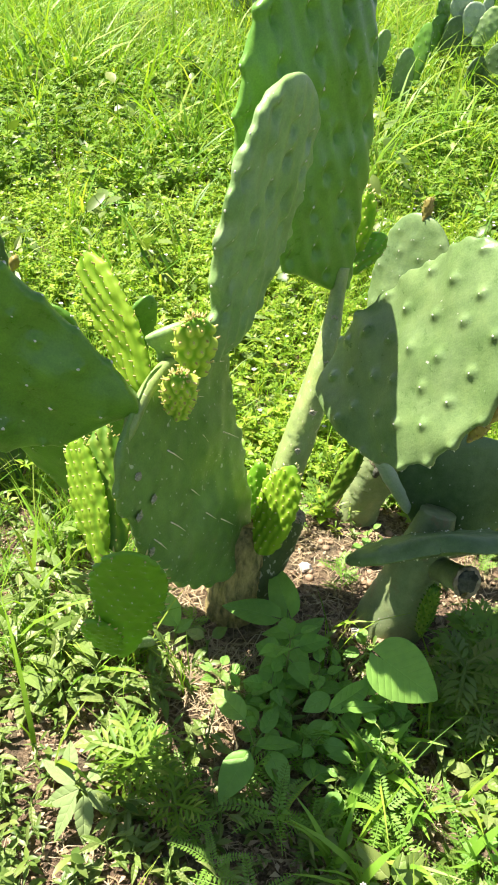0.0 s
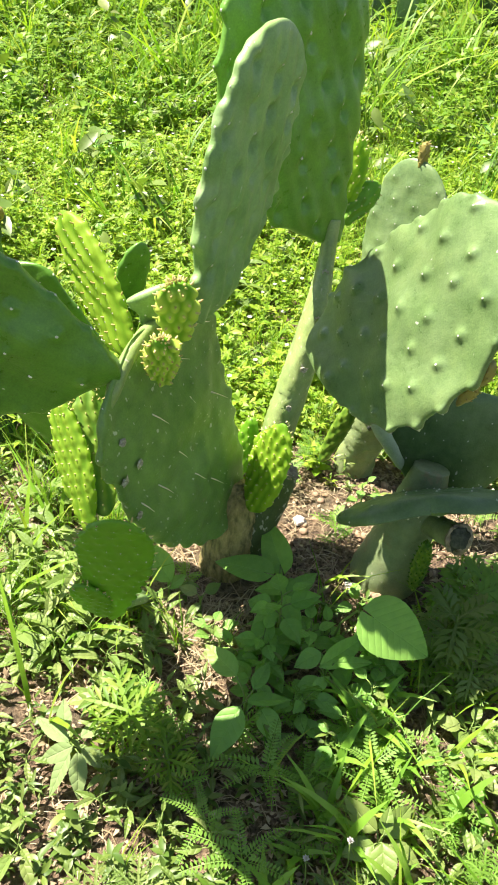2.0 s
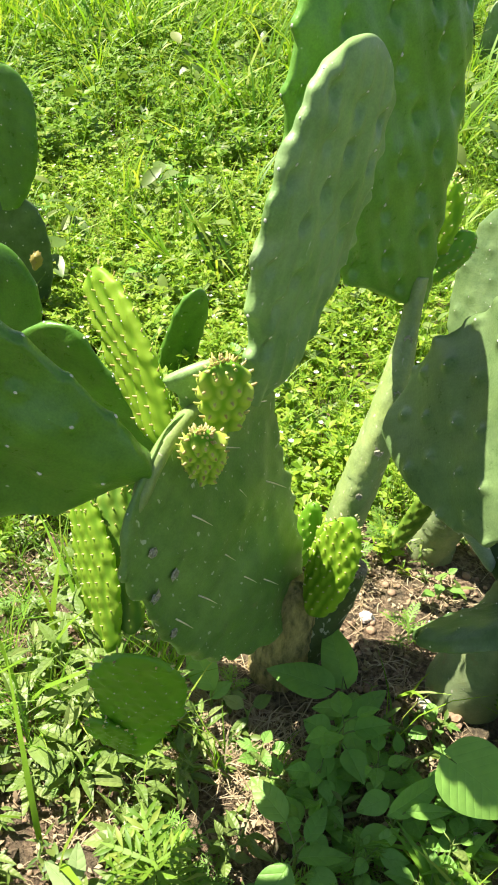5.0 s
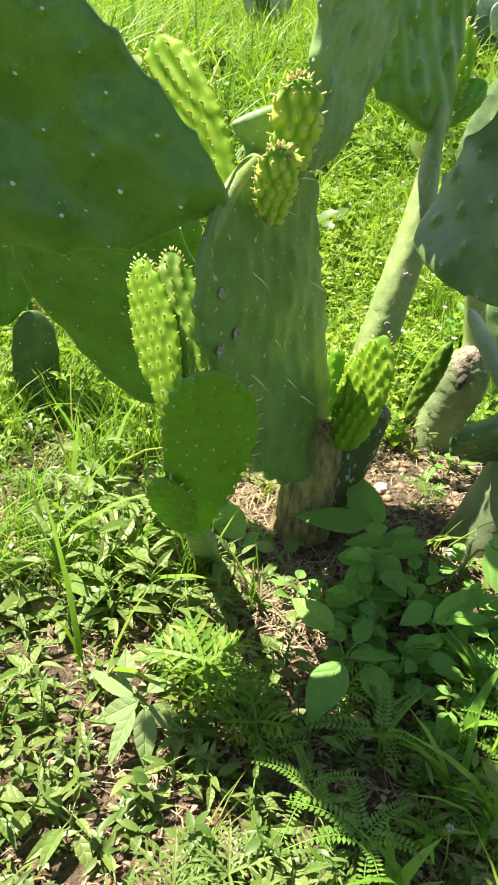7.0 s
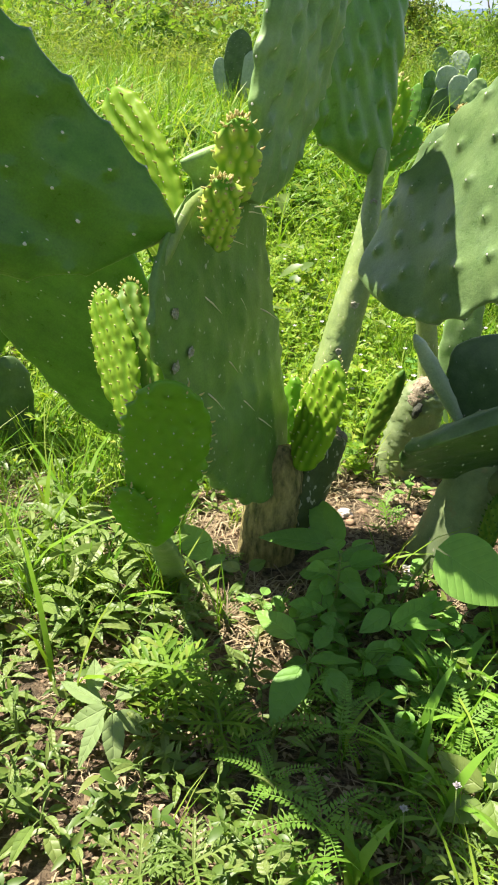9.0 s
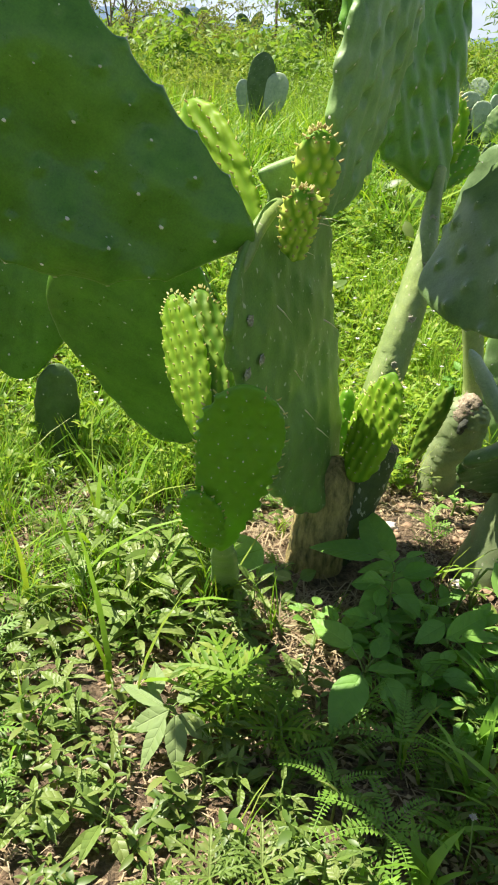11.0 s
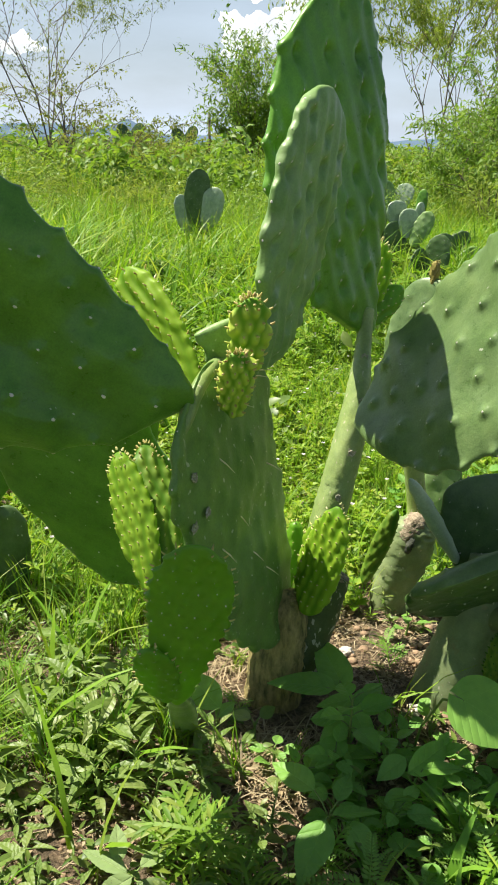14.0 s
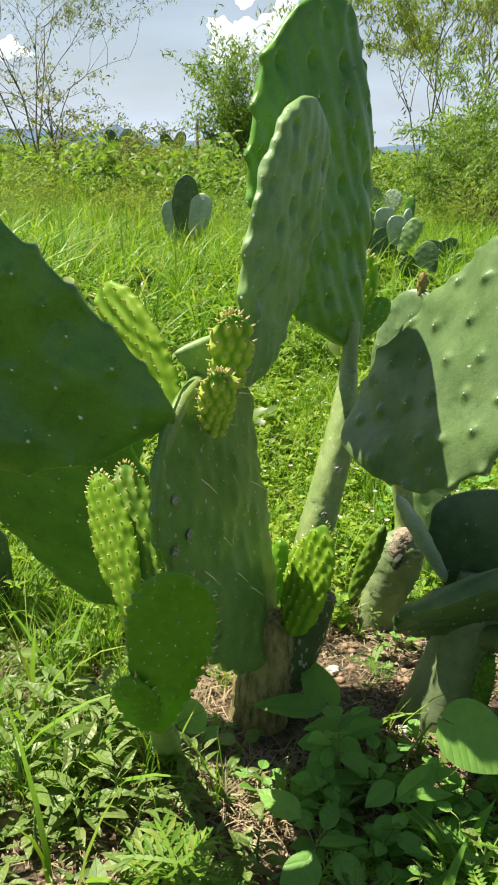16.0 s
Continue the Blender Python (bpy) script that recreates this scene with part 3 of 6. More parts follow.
def bare(x, y):
    return np.exp(-(((x - BARE[0]) / BARE[2]) ** 2 + ((y - BARE[1]) / BARE[3]) ** 2))


def ground_height(x, y):
    near = np.exp(-((x - 0.1) ** 2 + (y - 1.0) ** 2) / 2.5)
    h = 0.012 * np.sin(x * 5.1 + 0.7) * np.cos(y * 4.3) * near + 0.015 * bare(x, y)
    return h + 0.05 * np.sin(x * 0.7 + 1) * np.sin(y * 0.55) * np.clip((y - 2.5) / 4, 0, 1) * np.clip((60 - y) / 30, 0, 1)


def make_ground():
    xs = spaced(-1.3, 1.5, 0.02, 4200, 1.16)
    ys = spaced(0.2, 2.6, 0.02, 4200, 1.16)
    X, Y = np.meshgrid(xs, ys, indexing="ij")
    Z = ground_height(X, Y)
    rough = np.exp(-((X - 0.1) ** 2 + (Y - 1.1) ** 2) / 1.2)
    flat = np.array([noise.noise(Vector((a * 26, b * 26, 0.3))) + 0.5 * noise.noise(Vector((a * 60, b * 60, 1.7))) for a, b in zip(X.ravel(), Y.ravel())]).reshape(X.shape)
    Z = Z + flat * 0.007 * rough
    V = np.stack([X, Y, Z], -1).reshape(-1, 3)
    n = len(ys)
    i, j = np.meshgrid(np.arange(len(xs) - 1), np.arange(n - 1), indexing="ij")
    a = (i * n + j).ravel()
    tris = np.concatenate([np.stack([a, a + n, a + n + 1], 1), np.stack([a, a + n + 1, a + 1], 1)])
    ob = new("ground", quick_mesh("ground", V, tris, MAT_SOIL))
    tagged(ob, "uneven reddish brown soil with dry litter", "ground", kind="structure")


make_ground()


# ---- the main prickly pear ----
cactus = thing("prickly_pear_cactus", (0.05, 1.14, 0.0), "tall green prickly pear with broad flat pads and yellow new growth", "cactus")
O = -Vector(cactus.location)


def limb(owner, name, ctrl, mat, label="", sides=20, n=26, flat=1.0, flat_dir=(0, 1, 0), rough=0.03, seed=0):
    P, r = smooth_path(ctrl, n)
    V, Fc = tube(P - np.array(owner.location), r, sides, flat, flat_dir, rough, seed)
    return part(name, mesh_of(name, V, Fc, mat), owner, None, label)


limb(cactus, "trunk", [(0.035, 1.135, -0.05, 0.052), (0.037, 1.132, 0.03, 0.046), (0.04, 1.128, 0.1, 0.043), (0.05, 1.13, 0.17, 0.036), (0.055, 1.14, 0.205, 0.02)], MAT_TRUNK, "brown and green mottled corky old trunk", 40, 60, rough=0.022, seed=1)
limb(cactus, "branch", [(0.06, 1.15, 0.0, 0.034), (0.085, 1.155, 0.09, 0.038), (0.108, 1.16, 0.16, 0.036), (0.128, 1.162, 0.212, 0.028), (0.132, 1.163, 0.222, 0.02)], MAT_BRANCH, "dark green speckled branch with a broken top", 26, 34, rough=0.025, seed=2)
limb(cactus, "broken_end", [(0.129, 1.162, 0.214, 0.026), (0.134, 1.164, 0.225, 0.021), (0.137, 1.164, 0.228, 0.008)], MAT_CUT, "pale dry broken end", 16, 8, rough=0.16, seed=3)
stem_joint = limb(cactus, "stem_pad", [(0.103, 1.195, 0.17, 0.023), (0.117, 1.198, 0.27, 0.027), (0.135, 1.198, 0.36, 0.026), (0.151, 1.203, 0.44, 0.0235), (0.164, 1.222, 0.51, 0.0185), (0.173, 1.25, 0.57, 0.0125), (0.178, 1.27, 0.625, 0.0125)], MAT_PAD_STEM, "long narrow pale scarred stem joint", 36, 90, flat=1.6, flat_dir=(0.12, 0.99, 0), rough=0.02, seed=4)

main_pad, main_shape = add_pad(cactus, "pad", (0.039, 1.121, 0.155), (-0.090, 0.922, 0.617), (0.88, -0.473, 0.042),
        [0.05, 0.095, 0.135, 0.149, 0.137, 0.16], [0.06, 0.08, 0.1, 0.117, 0.138, 0.06], MAT_PAD_OLD, "old scarred dark green pad with straw spines",
        thick=0.0115, bump=0.003, spread=0.0075, stretch=1.6, pitch=0.05, felt=0.0012, seed=11, round_tip=0.22, edge=0.6, scallop=0.006, wave=1.8, detail=(150, 180))
add_pad(cactus, "pad", (0.178, 1.276, 0.592), (0.116, 1.269, 1.082), (0.628, -0.775, 0.073),
        [0.026, 0.12, 0.172, 0.186, 0.16, 0.12], [0.02, 0.032, 0.056, 0.07, 0.072, 0.07], MAT_PAD_TALL, "tall upright dimpled green pad",
        thick=0.016, bump=0.0045, spread=0.0055, stretch=1.5, wave=1.2, pitch=0.06, tall=1.1, dent=0.0095, scallop=0.006, felt=0.0018, seed=12, edge=0.6, detail=(190, 220))
add_pad(cactus, "pad", (-0.02, 1.004, 0.598), (0.082, 1.115, 0.932), (0.831, -0.551, -0.08),
        [0.02, 0.03, 0.07, 0.087, 0.085, 0.075], [0.03, 0.07, 0.1, 0.095, 0.077, 0.08], MAT_PAD, "tall narrow dimpled grey-green pad",
        thick=0.015, bump=0.0045, spread=0.0052, stretch=1.5, wave=1.2, pitch=0.05, dent=0.0095, scallop=0.006, felt=0.0018, seed=13, edge=0.6, detail=(170, 200))
add_pad(cactus, "pad", (-0.106, 0.897, 0.583), (-0.435, 0.826, 0.775), (0.172, -0.983, -0.066),
        [0.016, 0.08, 0.13, 0.15, 0.15, 0.13], [0.016, 0.042, 0.068, 0.094, 0.116, 0.13], MAT_PAD_RICH, "broad smooth dark green pad held sideways",
        thick=0.013, bump=0.0045, spread=0.0052, pitch=0.058, felt=0.0021, scallop=0.003, wave=4.2, seed=14, edge=0.55, detail=(170, 220))
add_pad(cactus, "pad", (-0.07, 1.14, 0.31), (-0.385, 1.19, 0.462), (-0.211, -0.963, -0.169),
        [0.06, 0.15, 0.168, 0.15, 0.112, 0.1], [0.03, 0.05, 0.09, 0.15, 0.19, 0.19], MAT_PAD_RICH, "broad shaded green pad behind the others",
        thick=0.013, bump=0.003, spread=0.008, pitch=0.055, felt=0.0019, wave=1.4, seed=15)
add_pad(cactus, "pad", (0.155, 1.14, 0.476), (0.333, 0.9, 0.772), (-0.902, -0.359, 0.242),
        [0.02, 0.062, 0.086, 0.094, 0.09, 0.09], [0.032, 0.102, 0.15, 0.157, 0.135, 0.1], MAT_PAD_PALE, "broad round pale green pad with raised areoles",
        thick=0.012, bump=0.0052, spread=0.0046, pitch=0.058, stretch=1.3, felt=0.0019, scallop=0.005, wave=1.6, seed=16, edge=0.6, detail=(170, 240))

# Pad out of view, added so that its shadow covers the weeds in front.
add_pad(cactus, "pad", (-0.37, 0.84, 0.83), (-0.335, 0.925, 1.19), (-0.43, 0.2, 0.88),
        [0.03, 0.075, 0.1, 0.11, 0.1, 0.08], [0.03, 0.09, 0.125, 0.14, 0.135, 0.1], MAT_PAD_RICH, "unseen pad on the broad one's rim, added for its shadow",
        thick=0.012, bump=0.002, spread=0.007, pitch=0.05, felt=0.0016, seed=17, detail=(70, 80))

# Pale tube along the corky rim; the sunlight on it is in the colour.
limb(cactus, "pad_rim", [(-0.115, 0.87, 0.552, 0.004), (-0.111, 0.88, 0.567, 0.009), (-0.101, 0.9, 0.588, 0.009), (-0.089, 0.922, 0.604, 0.009), (-0.074, 0.95, 0.614, 0.008), (-0.06, 0.97, 0.612, 0.003)], MAT_PAD_STEM, "pale corky rim on the old pad's top, painted as sunlit", 16, 30, seed=5)

# young pads, buds and a cut stub
f_ob, f_pad = add_pad(cactus, "young_pad", (-0.098, 0.958, 0.572), (-0.187, 1.065, 0.71), (-0.45, -0.85, -0.2), [0.017, 0.026, 0.034, 0.036, 0.034, 0.028], [0.017, 0.026, 0.034, 0.036, 0.034, 0.028], MAT_YOUNG, "upright bright yellow-green young pad", felt=0.0013, thick=0.007, pitch=0.017, tall=1.4, bump=0.0042, spread=0.0037, stretch=2.3, seed=21, round_tip=0.35, scallop=0.0015, detail=(100, 120))
part("cone_cover", f_pad.cones("cone_cover", MAT_TUFT, 0.0055, 0.0014, 1.0, 0.0), f_ob, None, "small yellow leaf cones")["kind"] = "stuff"
young_pad(cactus, (-0.038, 0.94, 0.61), (-0.037, 0.912, 0.7), (0.2, -0.95, 0.1), 0.0185, "stout bright green bud with ridged sides and yellow cones", MAT_BUD, seed=22, pitch=0.0125, cone=0.013, thick=0.0085, name="bud", squat=1.05, tip_round=0.2, puff=0.62, tall=1.8, tuft=26, cone_mat=MAT_TUFT)
young_pad(cactus, (-0.055, 0.918, 0.562), (-0.053, 0.882, 0.644), (0.1, -0.95, 0.1), 0.016, "yellow bud covered in pale cones", MAT_BUD, seed=23, pitch=0.0095, cone=0.011, thick=0.008, name="bud", squat=1.1, tip_round=0.3, puff=0.62, tall=1.5, tuft=34, cone_mat=MAT_TUFT)
young_pad(cactus, (0.078, 1.092, 0.19), (0.12, 1.1, 0.362), (-0.72, -0.66, 0.25), 0.033, "sunlit yellow-green young pad with cones", seed=24, pitch=0.0145, cone=0.009, squat=0.6, puff=0.28, tall=1.6, tuft=10)
young_pad(cactus, (0.075, 1.12, 0.19), (0.1, 1.13, 0.33), (-0.8, -0.4, 0.1), 0.026, "sunlit yellow-green young pad with cones", seed=25, pitch=0.0145, cone=0.01, squat=0.6, puff=0.28, tall=1.6, tuft=8)
young_pad(cactus, (0.2, 1.35, 0.6), (0.217, 1.362, 0.722), (-0.2, -0.9, 0.1), 0.02, "upright yellowish bud", seed=26, pitch=0.0125, cone=0.011, name="bud", thick=0.011, puff=0.4, tuft=14)
young_pad(cactus, (0.2, 1.34, 0.59), (0.258, 1.365, 0.648), (0.1, -0.95, 0.1), 0.019, "small green bud", MAT_YOUNG_DEEP, seed=27, pitch=0.012, cone=0.008, name="bud", thick=0.012)
young_pad(cactus, (0.055, 1.2, 0.17), (0.075, 1.21, 0.29), (-0.4, -0.9, 0.1), 0.016, "small green young pad", MAT_YOUNG_DEEP, seed=28, pitch=0.014, cone=0.007)
young_pad(cactus, (0.316, 0.875, 0.6), (0.326, 0.865, 0.64), (-0.5, -0.8, 0), 0.009, "russet bud on the pad rim", MAT_CONE_RED, MAT_CONE_RED, seed=29, pitch=0.008, cone=0.009, name="bud", thick=0.01)
young_pad(cactus, (0.306, 0.885, 0.57), (0.317, 0.872, 0.605), (-0.5, -0.8, 0), 0.008, "russet bud on the pad rim", MAT_CONE_RED, MAT_CONE_RED, seed=30, pitch=0.008, cone=0.009, name="bud", thick=0.01)
add_pad(cactus, "cut_pad", (-0.055, 0.98, 0.595), (-0.077, 0.962, 0.66), (0.1, -0.95, 0.25),
        [0.016, 0.02, 0.021, 0.02, 0.022, 0.028], [0.016, 0.018, 0.019, 0.02, 0.022, 0.028], MAT_PAD, "short grey-green stub of a cut pad", thick=0.009, pitch=0.03, bump=0.003, spread=0.005, seed=31, detail=(40, 56), round_tip=0.06)


def scars(owner_pad, spots, size, name="scar"):
    """Corky rings and holes on a pad, at places given across and along it."""
    for k, (x, y, z) in enumerate(spots):
        V, Fc = [], []
        r = np.random.default_rng(k + 5)
        for ring, (rad, h) in enumerate(((1.0, 0.0), (0.78, 0.0022), (0.45, 0.0006), (0.05, 0.0))):
            for j in range(12):
                t = j * math.pi / 6
                q = rad * size * ((1.12 if j % 2 else 0.9) if ring == 0 else 1.0) * (1 + 0.15 * r.normal())
                V.append((x + q * math.cos(t), y - h, z + q * math.sin(t)))
        for ring in range(3):
            for j in range(12):
                a = ring * 12
                Fc.append((a + j, a + (j + 1) % 12, a + 12 + (j + 1) % 12, a + 12 + j))
        part(name, mesh_of(name, V, Fc, MAT_SCAR), owner_pad, None, "grey corky scar")


scars(main_pad, [main_shape.place(np.array([u]), np.array([math.acos(v)]))[0] + np.array((0, -0.001, 0)) for u, v in ((0.84, -0.72), (0.73, -0.93), (0.72, -0.7), (0.58, -0.93), (0.47, -0.88))], 0.0068)
scars(stem_joint, [Vector(p) - cactus.location for p in ((0.128, 1.1515, 0.355), (0.146, 1.158, 0.425), (0.12, 1.1505, 0.3), (0.162, 1.186, 0.5), (0.17, 1.222, 0.56))], 0.0055)
V, Fc = tube([(0, 0, 0), (0.0, -0.016, -0.006), (0.001, -0.033, -0.016)], [0.0011, 0.0009, 0.0003], 5)
SPINE_MESH = mesh_of("spine", V, Fc, MAT_SPINE)
for k, (x, z, turn, tip) in enumerate(((-0.165, 0.295, 0.5, 0.9), (-0.125, 0.28, 0.6, 0.8), (-0.075, 0.3, 0.55, 0.8), (-0.06, 0.22, 0.5, 0.7), (-0.02, 0.36, 0.6, 0.9), (-0.09, 0.4, 0.5, 0.7), (-0.03, 0.16, 0.5, 0.6), (0.03, 0.3, 0.6, 0.5), (-0.03, 0.44, 0.9, 0.3), (0.03, 0.44, 1.1, 0.2), (0.06, 0.43, 1.2, 0.2))):
    part("spine", SPINE_MESH, main_pad, Matrix.Translation((x + 0.125 * z, -0.009, z - 0.125 * x)) @ Euler((tip, 0.0, turn)).to_matrix().to_4x4(), "long straw-coloured spine")

# ---- the young plant in front ----
young = thing("young_prickly_pear", (-0.11, 1.08, 0.0), "small young prickly pear with round thin green pads", "cactus")
add_pad(young, "stub_pad", (-0.105, 1.09, -0.03), (-0.12, 0.842, 0.23), (-0.1, -0.7, -0.7),
        [0.018, 0.019, 0.019, 0.018, 0.016, 0.013], [0.018, 0.019, 0.019, 0.018, 0.016, 0.013], MAT_PAD, "greyish green lower pad", thick=0.01, pitch=0.05, felt=0.001, seed=41, detail=(40, 48))
D_KW = dict(thick=0.0075, pitch=0.02, bump=0.0034, spread=0.0032, wave=2.2, seed=42, round_tip=0.35)
d_ob, d_pad = add_pad(young, "young_pad", (-0.121, 0.83, 0.228), (-0.102, 0.778, 0.46), (-0.05, -0.97, -0.2),
                      [0.013, 0.026, 0.038, 0.044, 0.046, 0.043], [0.012, 0.022, 0.036, 0.045, 0.049, 0.047], MAT_YOUNG_DEEP, "round thin deep green young pad", felt=0.0012, scallop=0.003, **D_KW)
part("cone_cover", d_pad.cones("cone_cover", MAT_TUFT, 0.006, 0.0013, 1.0, 0.2, 0.16), d_ob, None, "yellow cones along the rim")["kind"] = "stuff"
d2_ob, d2_pad = add_pad(young, "young_pad", (-0.132, 0.826, 0.232), (-0.157, 0.8, 0.318), (-0.1, -0.95, -0.3), [0.01, 0.017, 0.022, 0.024, 0.023, 0.021], [0.01, 0.017, 0.022, 0.024, 0.023, 0.021], MAT_YOUNG_DEEP, "small round deep green young pad", felt=0.001, thick=0.006, pitch=0.014, bump=0.0026, spread=0.0026, seed=43, round_tip=0.4, detail=(60, 80))
part("cone_cover", d2_pad.cones("cone_cover", MAT_TUFT, 0.006, 0.0012, 1.0, 0.15, 0.2), d2_ob, None, "yellow cones along the rim")["kind"] = "stuff"
young_pad(young, (-0.149, 0.868, 0.351), (-0.194, 0.957, 0.5), (-0.578, -0.613, 0.541), 0.026, "bright yellow-green young pad with pale cones", pitch=0.0125, cone=0.0075, seed=44, puff=0.26, tip_round=0.42, squat=1.0, foot=0.3, tall=1.6, tuft=44)
young_pad(young, (-0.131, 0.88, 0.366), (-0.162, 0.985, 0.5), (0.3, -0.9, 0.3), 0.028, "young pad in shade-darkened green with small cones", MAT_YOUNG_SHADE, pitch=0.0135, cone=0.0075, seed=45, puff=0.26, tip_round=0.45, squat=0.9, foot=0.3, tall=1.6, tuft=30, cone_mat=MAT_TUFT)

# ---- the second old plant beside it ----
old = thing("old_prickly_pear", (0.35, 1.15, 0.0), "old low prickly pear with a woody trunk and dark pads", "cactus")
limb(old, "trunk", [(0.325, 1.13, -0.05, 0.072), (0.33, 1.12, 0.03, 0.062), (0.345, 1.115, 0.12, 0.05), (0.36, 1.115, 0.2, 0.042), (0.372, 1.13, 0.26, 0.03)], MAT_OLD_STEM, "smooth grey-green old trunk", 28, 40, rough=0.015, seed=51)
limb(old, "cut_branch", [(0.372, 1.09, 0.175, 0.022), (0.386, 1.055, 0.192, 0.021), (0.396, 1.025, 0.208, 0.022), (0.401, 1.01, 0.216, 0.0235)], MAT_OLD_STEM, "cut woody branch with a hollow end", 20, 20, seed=52)
limb(old, "cut_rim", [(0.4008, 1.0106, 0.2157, 0.0245), (0.402, 1.007, 0.2176, 0.025), (0.4026, 1.0052, 0.2186, 0.0215)], MAT_CUT, "pale corky rim of the cut", 24, 8, rough=0.07, seed=54)
# Solid dark plug; the shade inside the hollow is its colour.
limb(old, "hollow_end", [(0.4024, 1.0057, 0.2183, 0.018), (0.403, 1.004, 0.2192, 0.0165)], MAT_HOLLOW, "dark plug for the shaded inside of a hollow", 16, 4, rough=0.12, seed=53)
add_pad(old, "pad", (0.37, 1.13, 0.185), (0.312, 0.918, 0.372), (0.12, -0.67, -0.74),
        [0.05, 0.09, 0.12, 0.135, 0.13, 0.12], [0.05, 0.1, 0.13, 0.145, 0.14, 0.13], MAT_PAD_DARK, "shaded pad leaning out almost flat, darkened in colour", thick=0.017, pitch=0.045, bump=0.003, spread=0.005, cup=-0.014, scallop=0.006, wave=1.8, edge=0.6, felt=0.0022, seed=54)
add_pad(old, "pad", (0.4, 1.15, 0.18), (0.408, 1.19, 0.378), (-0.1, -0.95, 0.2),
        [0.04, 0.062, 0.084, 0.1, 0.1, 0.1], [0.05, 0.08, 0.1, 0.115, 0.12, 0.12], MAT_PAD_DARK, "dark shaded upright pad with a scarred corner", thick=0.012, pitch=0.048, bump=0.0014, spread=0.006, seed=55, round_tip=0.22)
# Strip for the upright pad's lit edge, its brightness in the whitish colour.
add_pad(old, "pad", (0.326, 1.15, 0.245), (0.238, 1.155, 0.385), (-0.5, -0.8, 0.3), [0.007, 0.009, 0.011, 0.012, 0.011, 0.009], [0.007, 0.009, 0.011, 0.012, 0.011, 0.009], MAT_PAD_WHITE, "narrow side pad painted pale as a lit edge", thick=0.009, pitch=0.04, bump=0.0015, spread=0.005, seed=58, detail=(40, 48))
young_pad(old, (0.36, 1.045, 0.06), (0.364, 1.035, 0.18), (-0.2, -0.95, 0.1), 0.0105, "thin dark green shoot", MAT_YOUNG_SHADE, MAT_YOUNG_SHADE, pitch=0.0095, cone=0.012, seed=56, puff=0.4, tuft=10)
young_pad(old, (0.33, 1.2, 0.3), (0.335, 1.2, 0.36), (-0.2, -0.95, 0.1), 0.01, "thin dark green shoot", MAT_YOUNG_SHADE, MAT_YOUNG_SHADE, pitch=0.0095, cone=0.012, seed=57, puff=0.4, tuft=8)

# ---- a broken stump with a new pad, behind ----
stump = thing("stump_prickly_pear", (0.32, 1.42, 0.0), "broken prickly pear stump with a pale new pad", "cactus")
limb(stump, "trunk", [(0.3, 1.42, -0.05, 0.046), (0.306, 1.42, 0.05, 0.04), (0.322, 1.415, 0.12, 0.044), (0.336, 1.412, 0.175, 0.041), (0.344, 1.412, 0.198, 0.026)], MAT_OLD_STEM, "scarred grey-green stump", 30, 40, rough=0.05, seed=61)
limb(stump, "broken_end", [(0.311, 1.392, 0.15, 0.008), (0.318, 1.392, 0.172, 0.017), (0.33, 1.4, 0.194, 0.021), (0.346, 1.408, 0.205, 0.013)], MAT_CUT, "pale torn fibrous top", 22, 22, rough=0.13, seed=62)
# Another dark plug, coloured like the shade in the torn opening.
limb(stump, "hollow", [(0.312, 1.372, 0.15, 0.004), (0.315, 1.37, 0.165, 0.008), (0.321, 1.374, 0.178, 0.004)], MAT_HOLLOW, "dark plug for the shaded inside of a hollow", 12, 8, rough=0.15, seed=67)
limb(stump, "stem_pad", [(0.345, 1.43, 0.17, 0.02), (0.34, 1.44, 0.24, 0.019), (0.325, 1.445, 0.33, 0.02), (0.31, 1.443, 0.42, 0.024)], MAT_PAD_STEM, "pale narrow stem joint", 20, 26, flat=0.7, rough=0.01, seed=63)
add_pad(stump, "pad", (0.3, 1.438, 0.4), (0.345, 1.474, 0.648), (-0.658, -0.709, 0.253),
        [0.02, 0.05, 0.064, 0.066, 0.06, 0.058], [0.02, 0.05, 0.07, 0.075, 0.07, 0.06], MAT_PAD_PALE, "pale green rounded pad with a russet bud", thick=0.01, pitch=0.045, bump=0.0022, spread=0.006, seed=64)
young_pad(stump, (0.345, 1.474, 0.635), (0.347, 1.476, 0.678), (-0.5, -0.8, 0.1), 0.0075, "russet bud on the pad tip", MAT_CONE_RED, MAT_CONE_RED, pitch=0.008, cone=0.009, seed=65, name="bud", thick=0.01)
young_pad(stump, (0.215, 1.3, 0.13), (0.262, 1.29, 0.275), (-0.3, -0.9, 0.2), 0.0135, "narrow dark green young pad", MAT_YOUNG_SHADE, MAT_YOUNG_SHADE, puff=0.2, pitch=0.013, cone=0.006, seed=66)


# ---- further cacti ----
def far_cactus(at, pads, label, seed, k=1.0):
    """A prickly pear of a few pads; each row: base, tip, half width, turn of its face."""
    c = thing("prickly_pear_cactus", at, label, "cactus", "prickly pears in the field")
    for i, (b, t, w, turn, mat) in enumerate(pads):
        b, t, w = Vector(b) * k, Vector(t) * k, w * k
        nrm = (math.sin(radians(turn)), -math.cos(radians(turn)), 0.1)
        prof = [w * 0.35, w * 0.65, w * 0.95, w, w * 0.92, w * 0.8]
        bb, tt = Vector(b) + Vector(at), Vector(t) + Vector(at)
        add_pad(c, "pad", bb, tt, nrm, prof, prof, mat, detail=(44, 48), thick=0.012, pitch=0.05, bump=0.003, spread=0.008, felt=0.002, seed=seed + i)
    return c


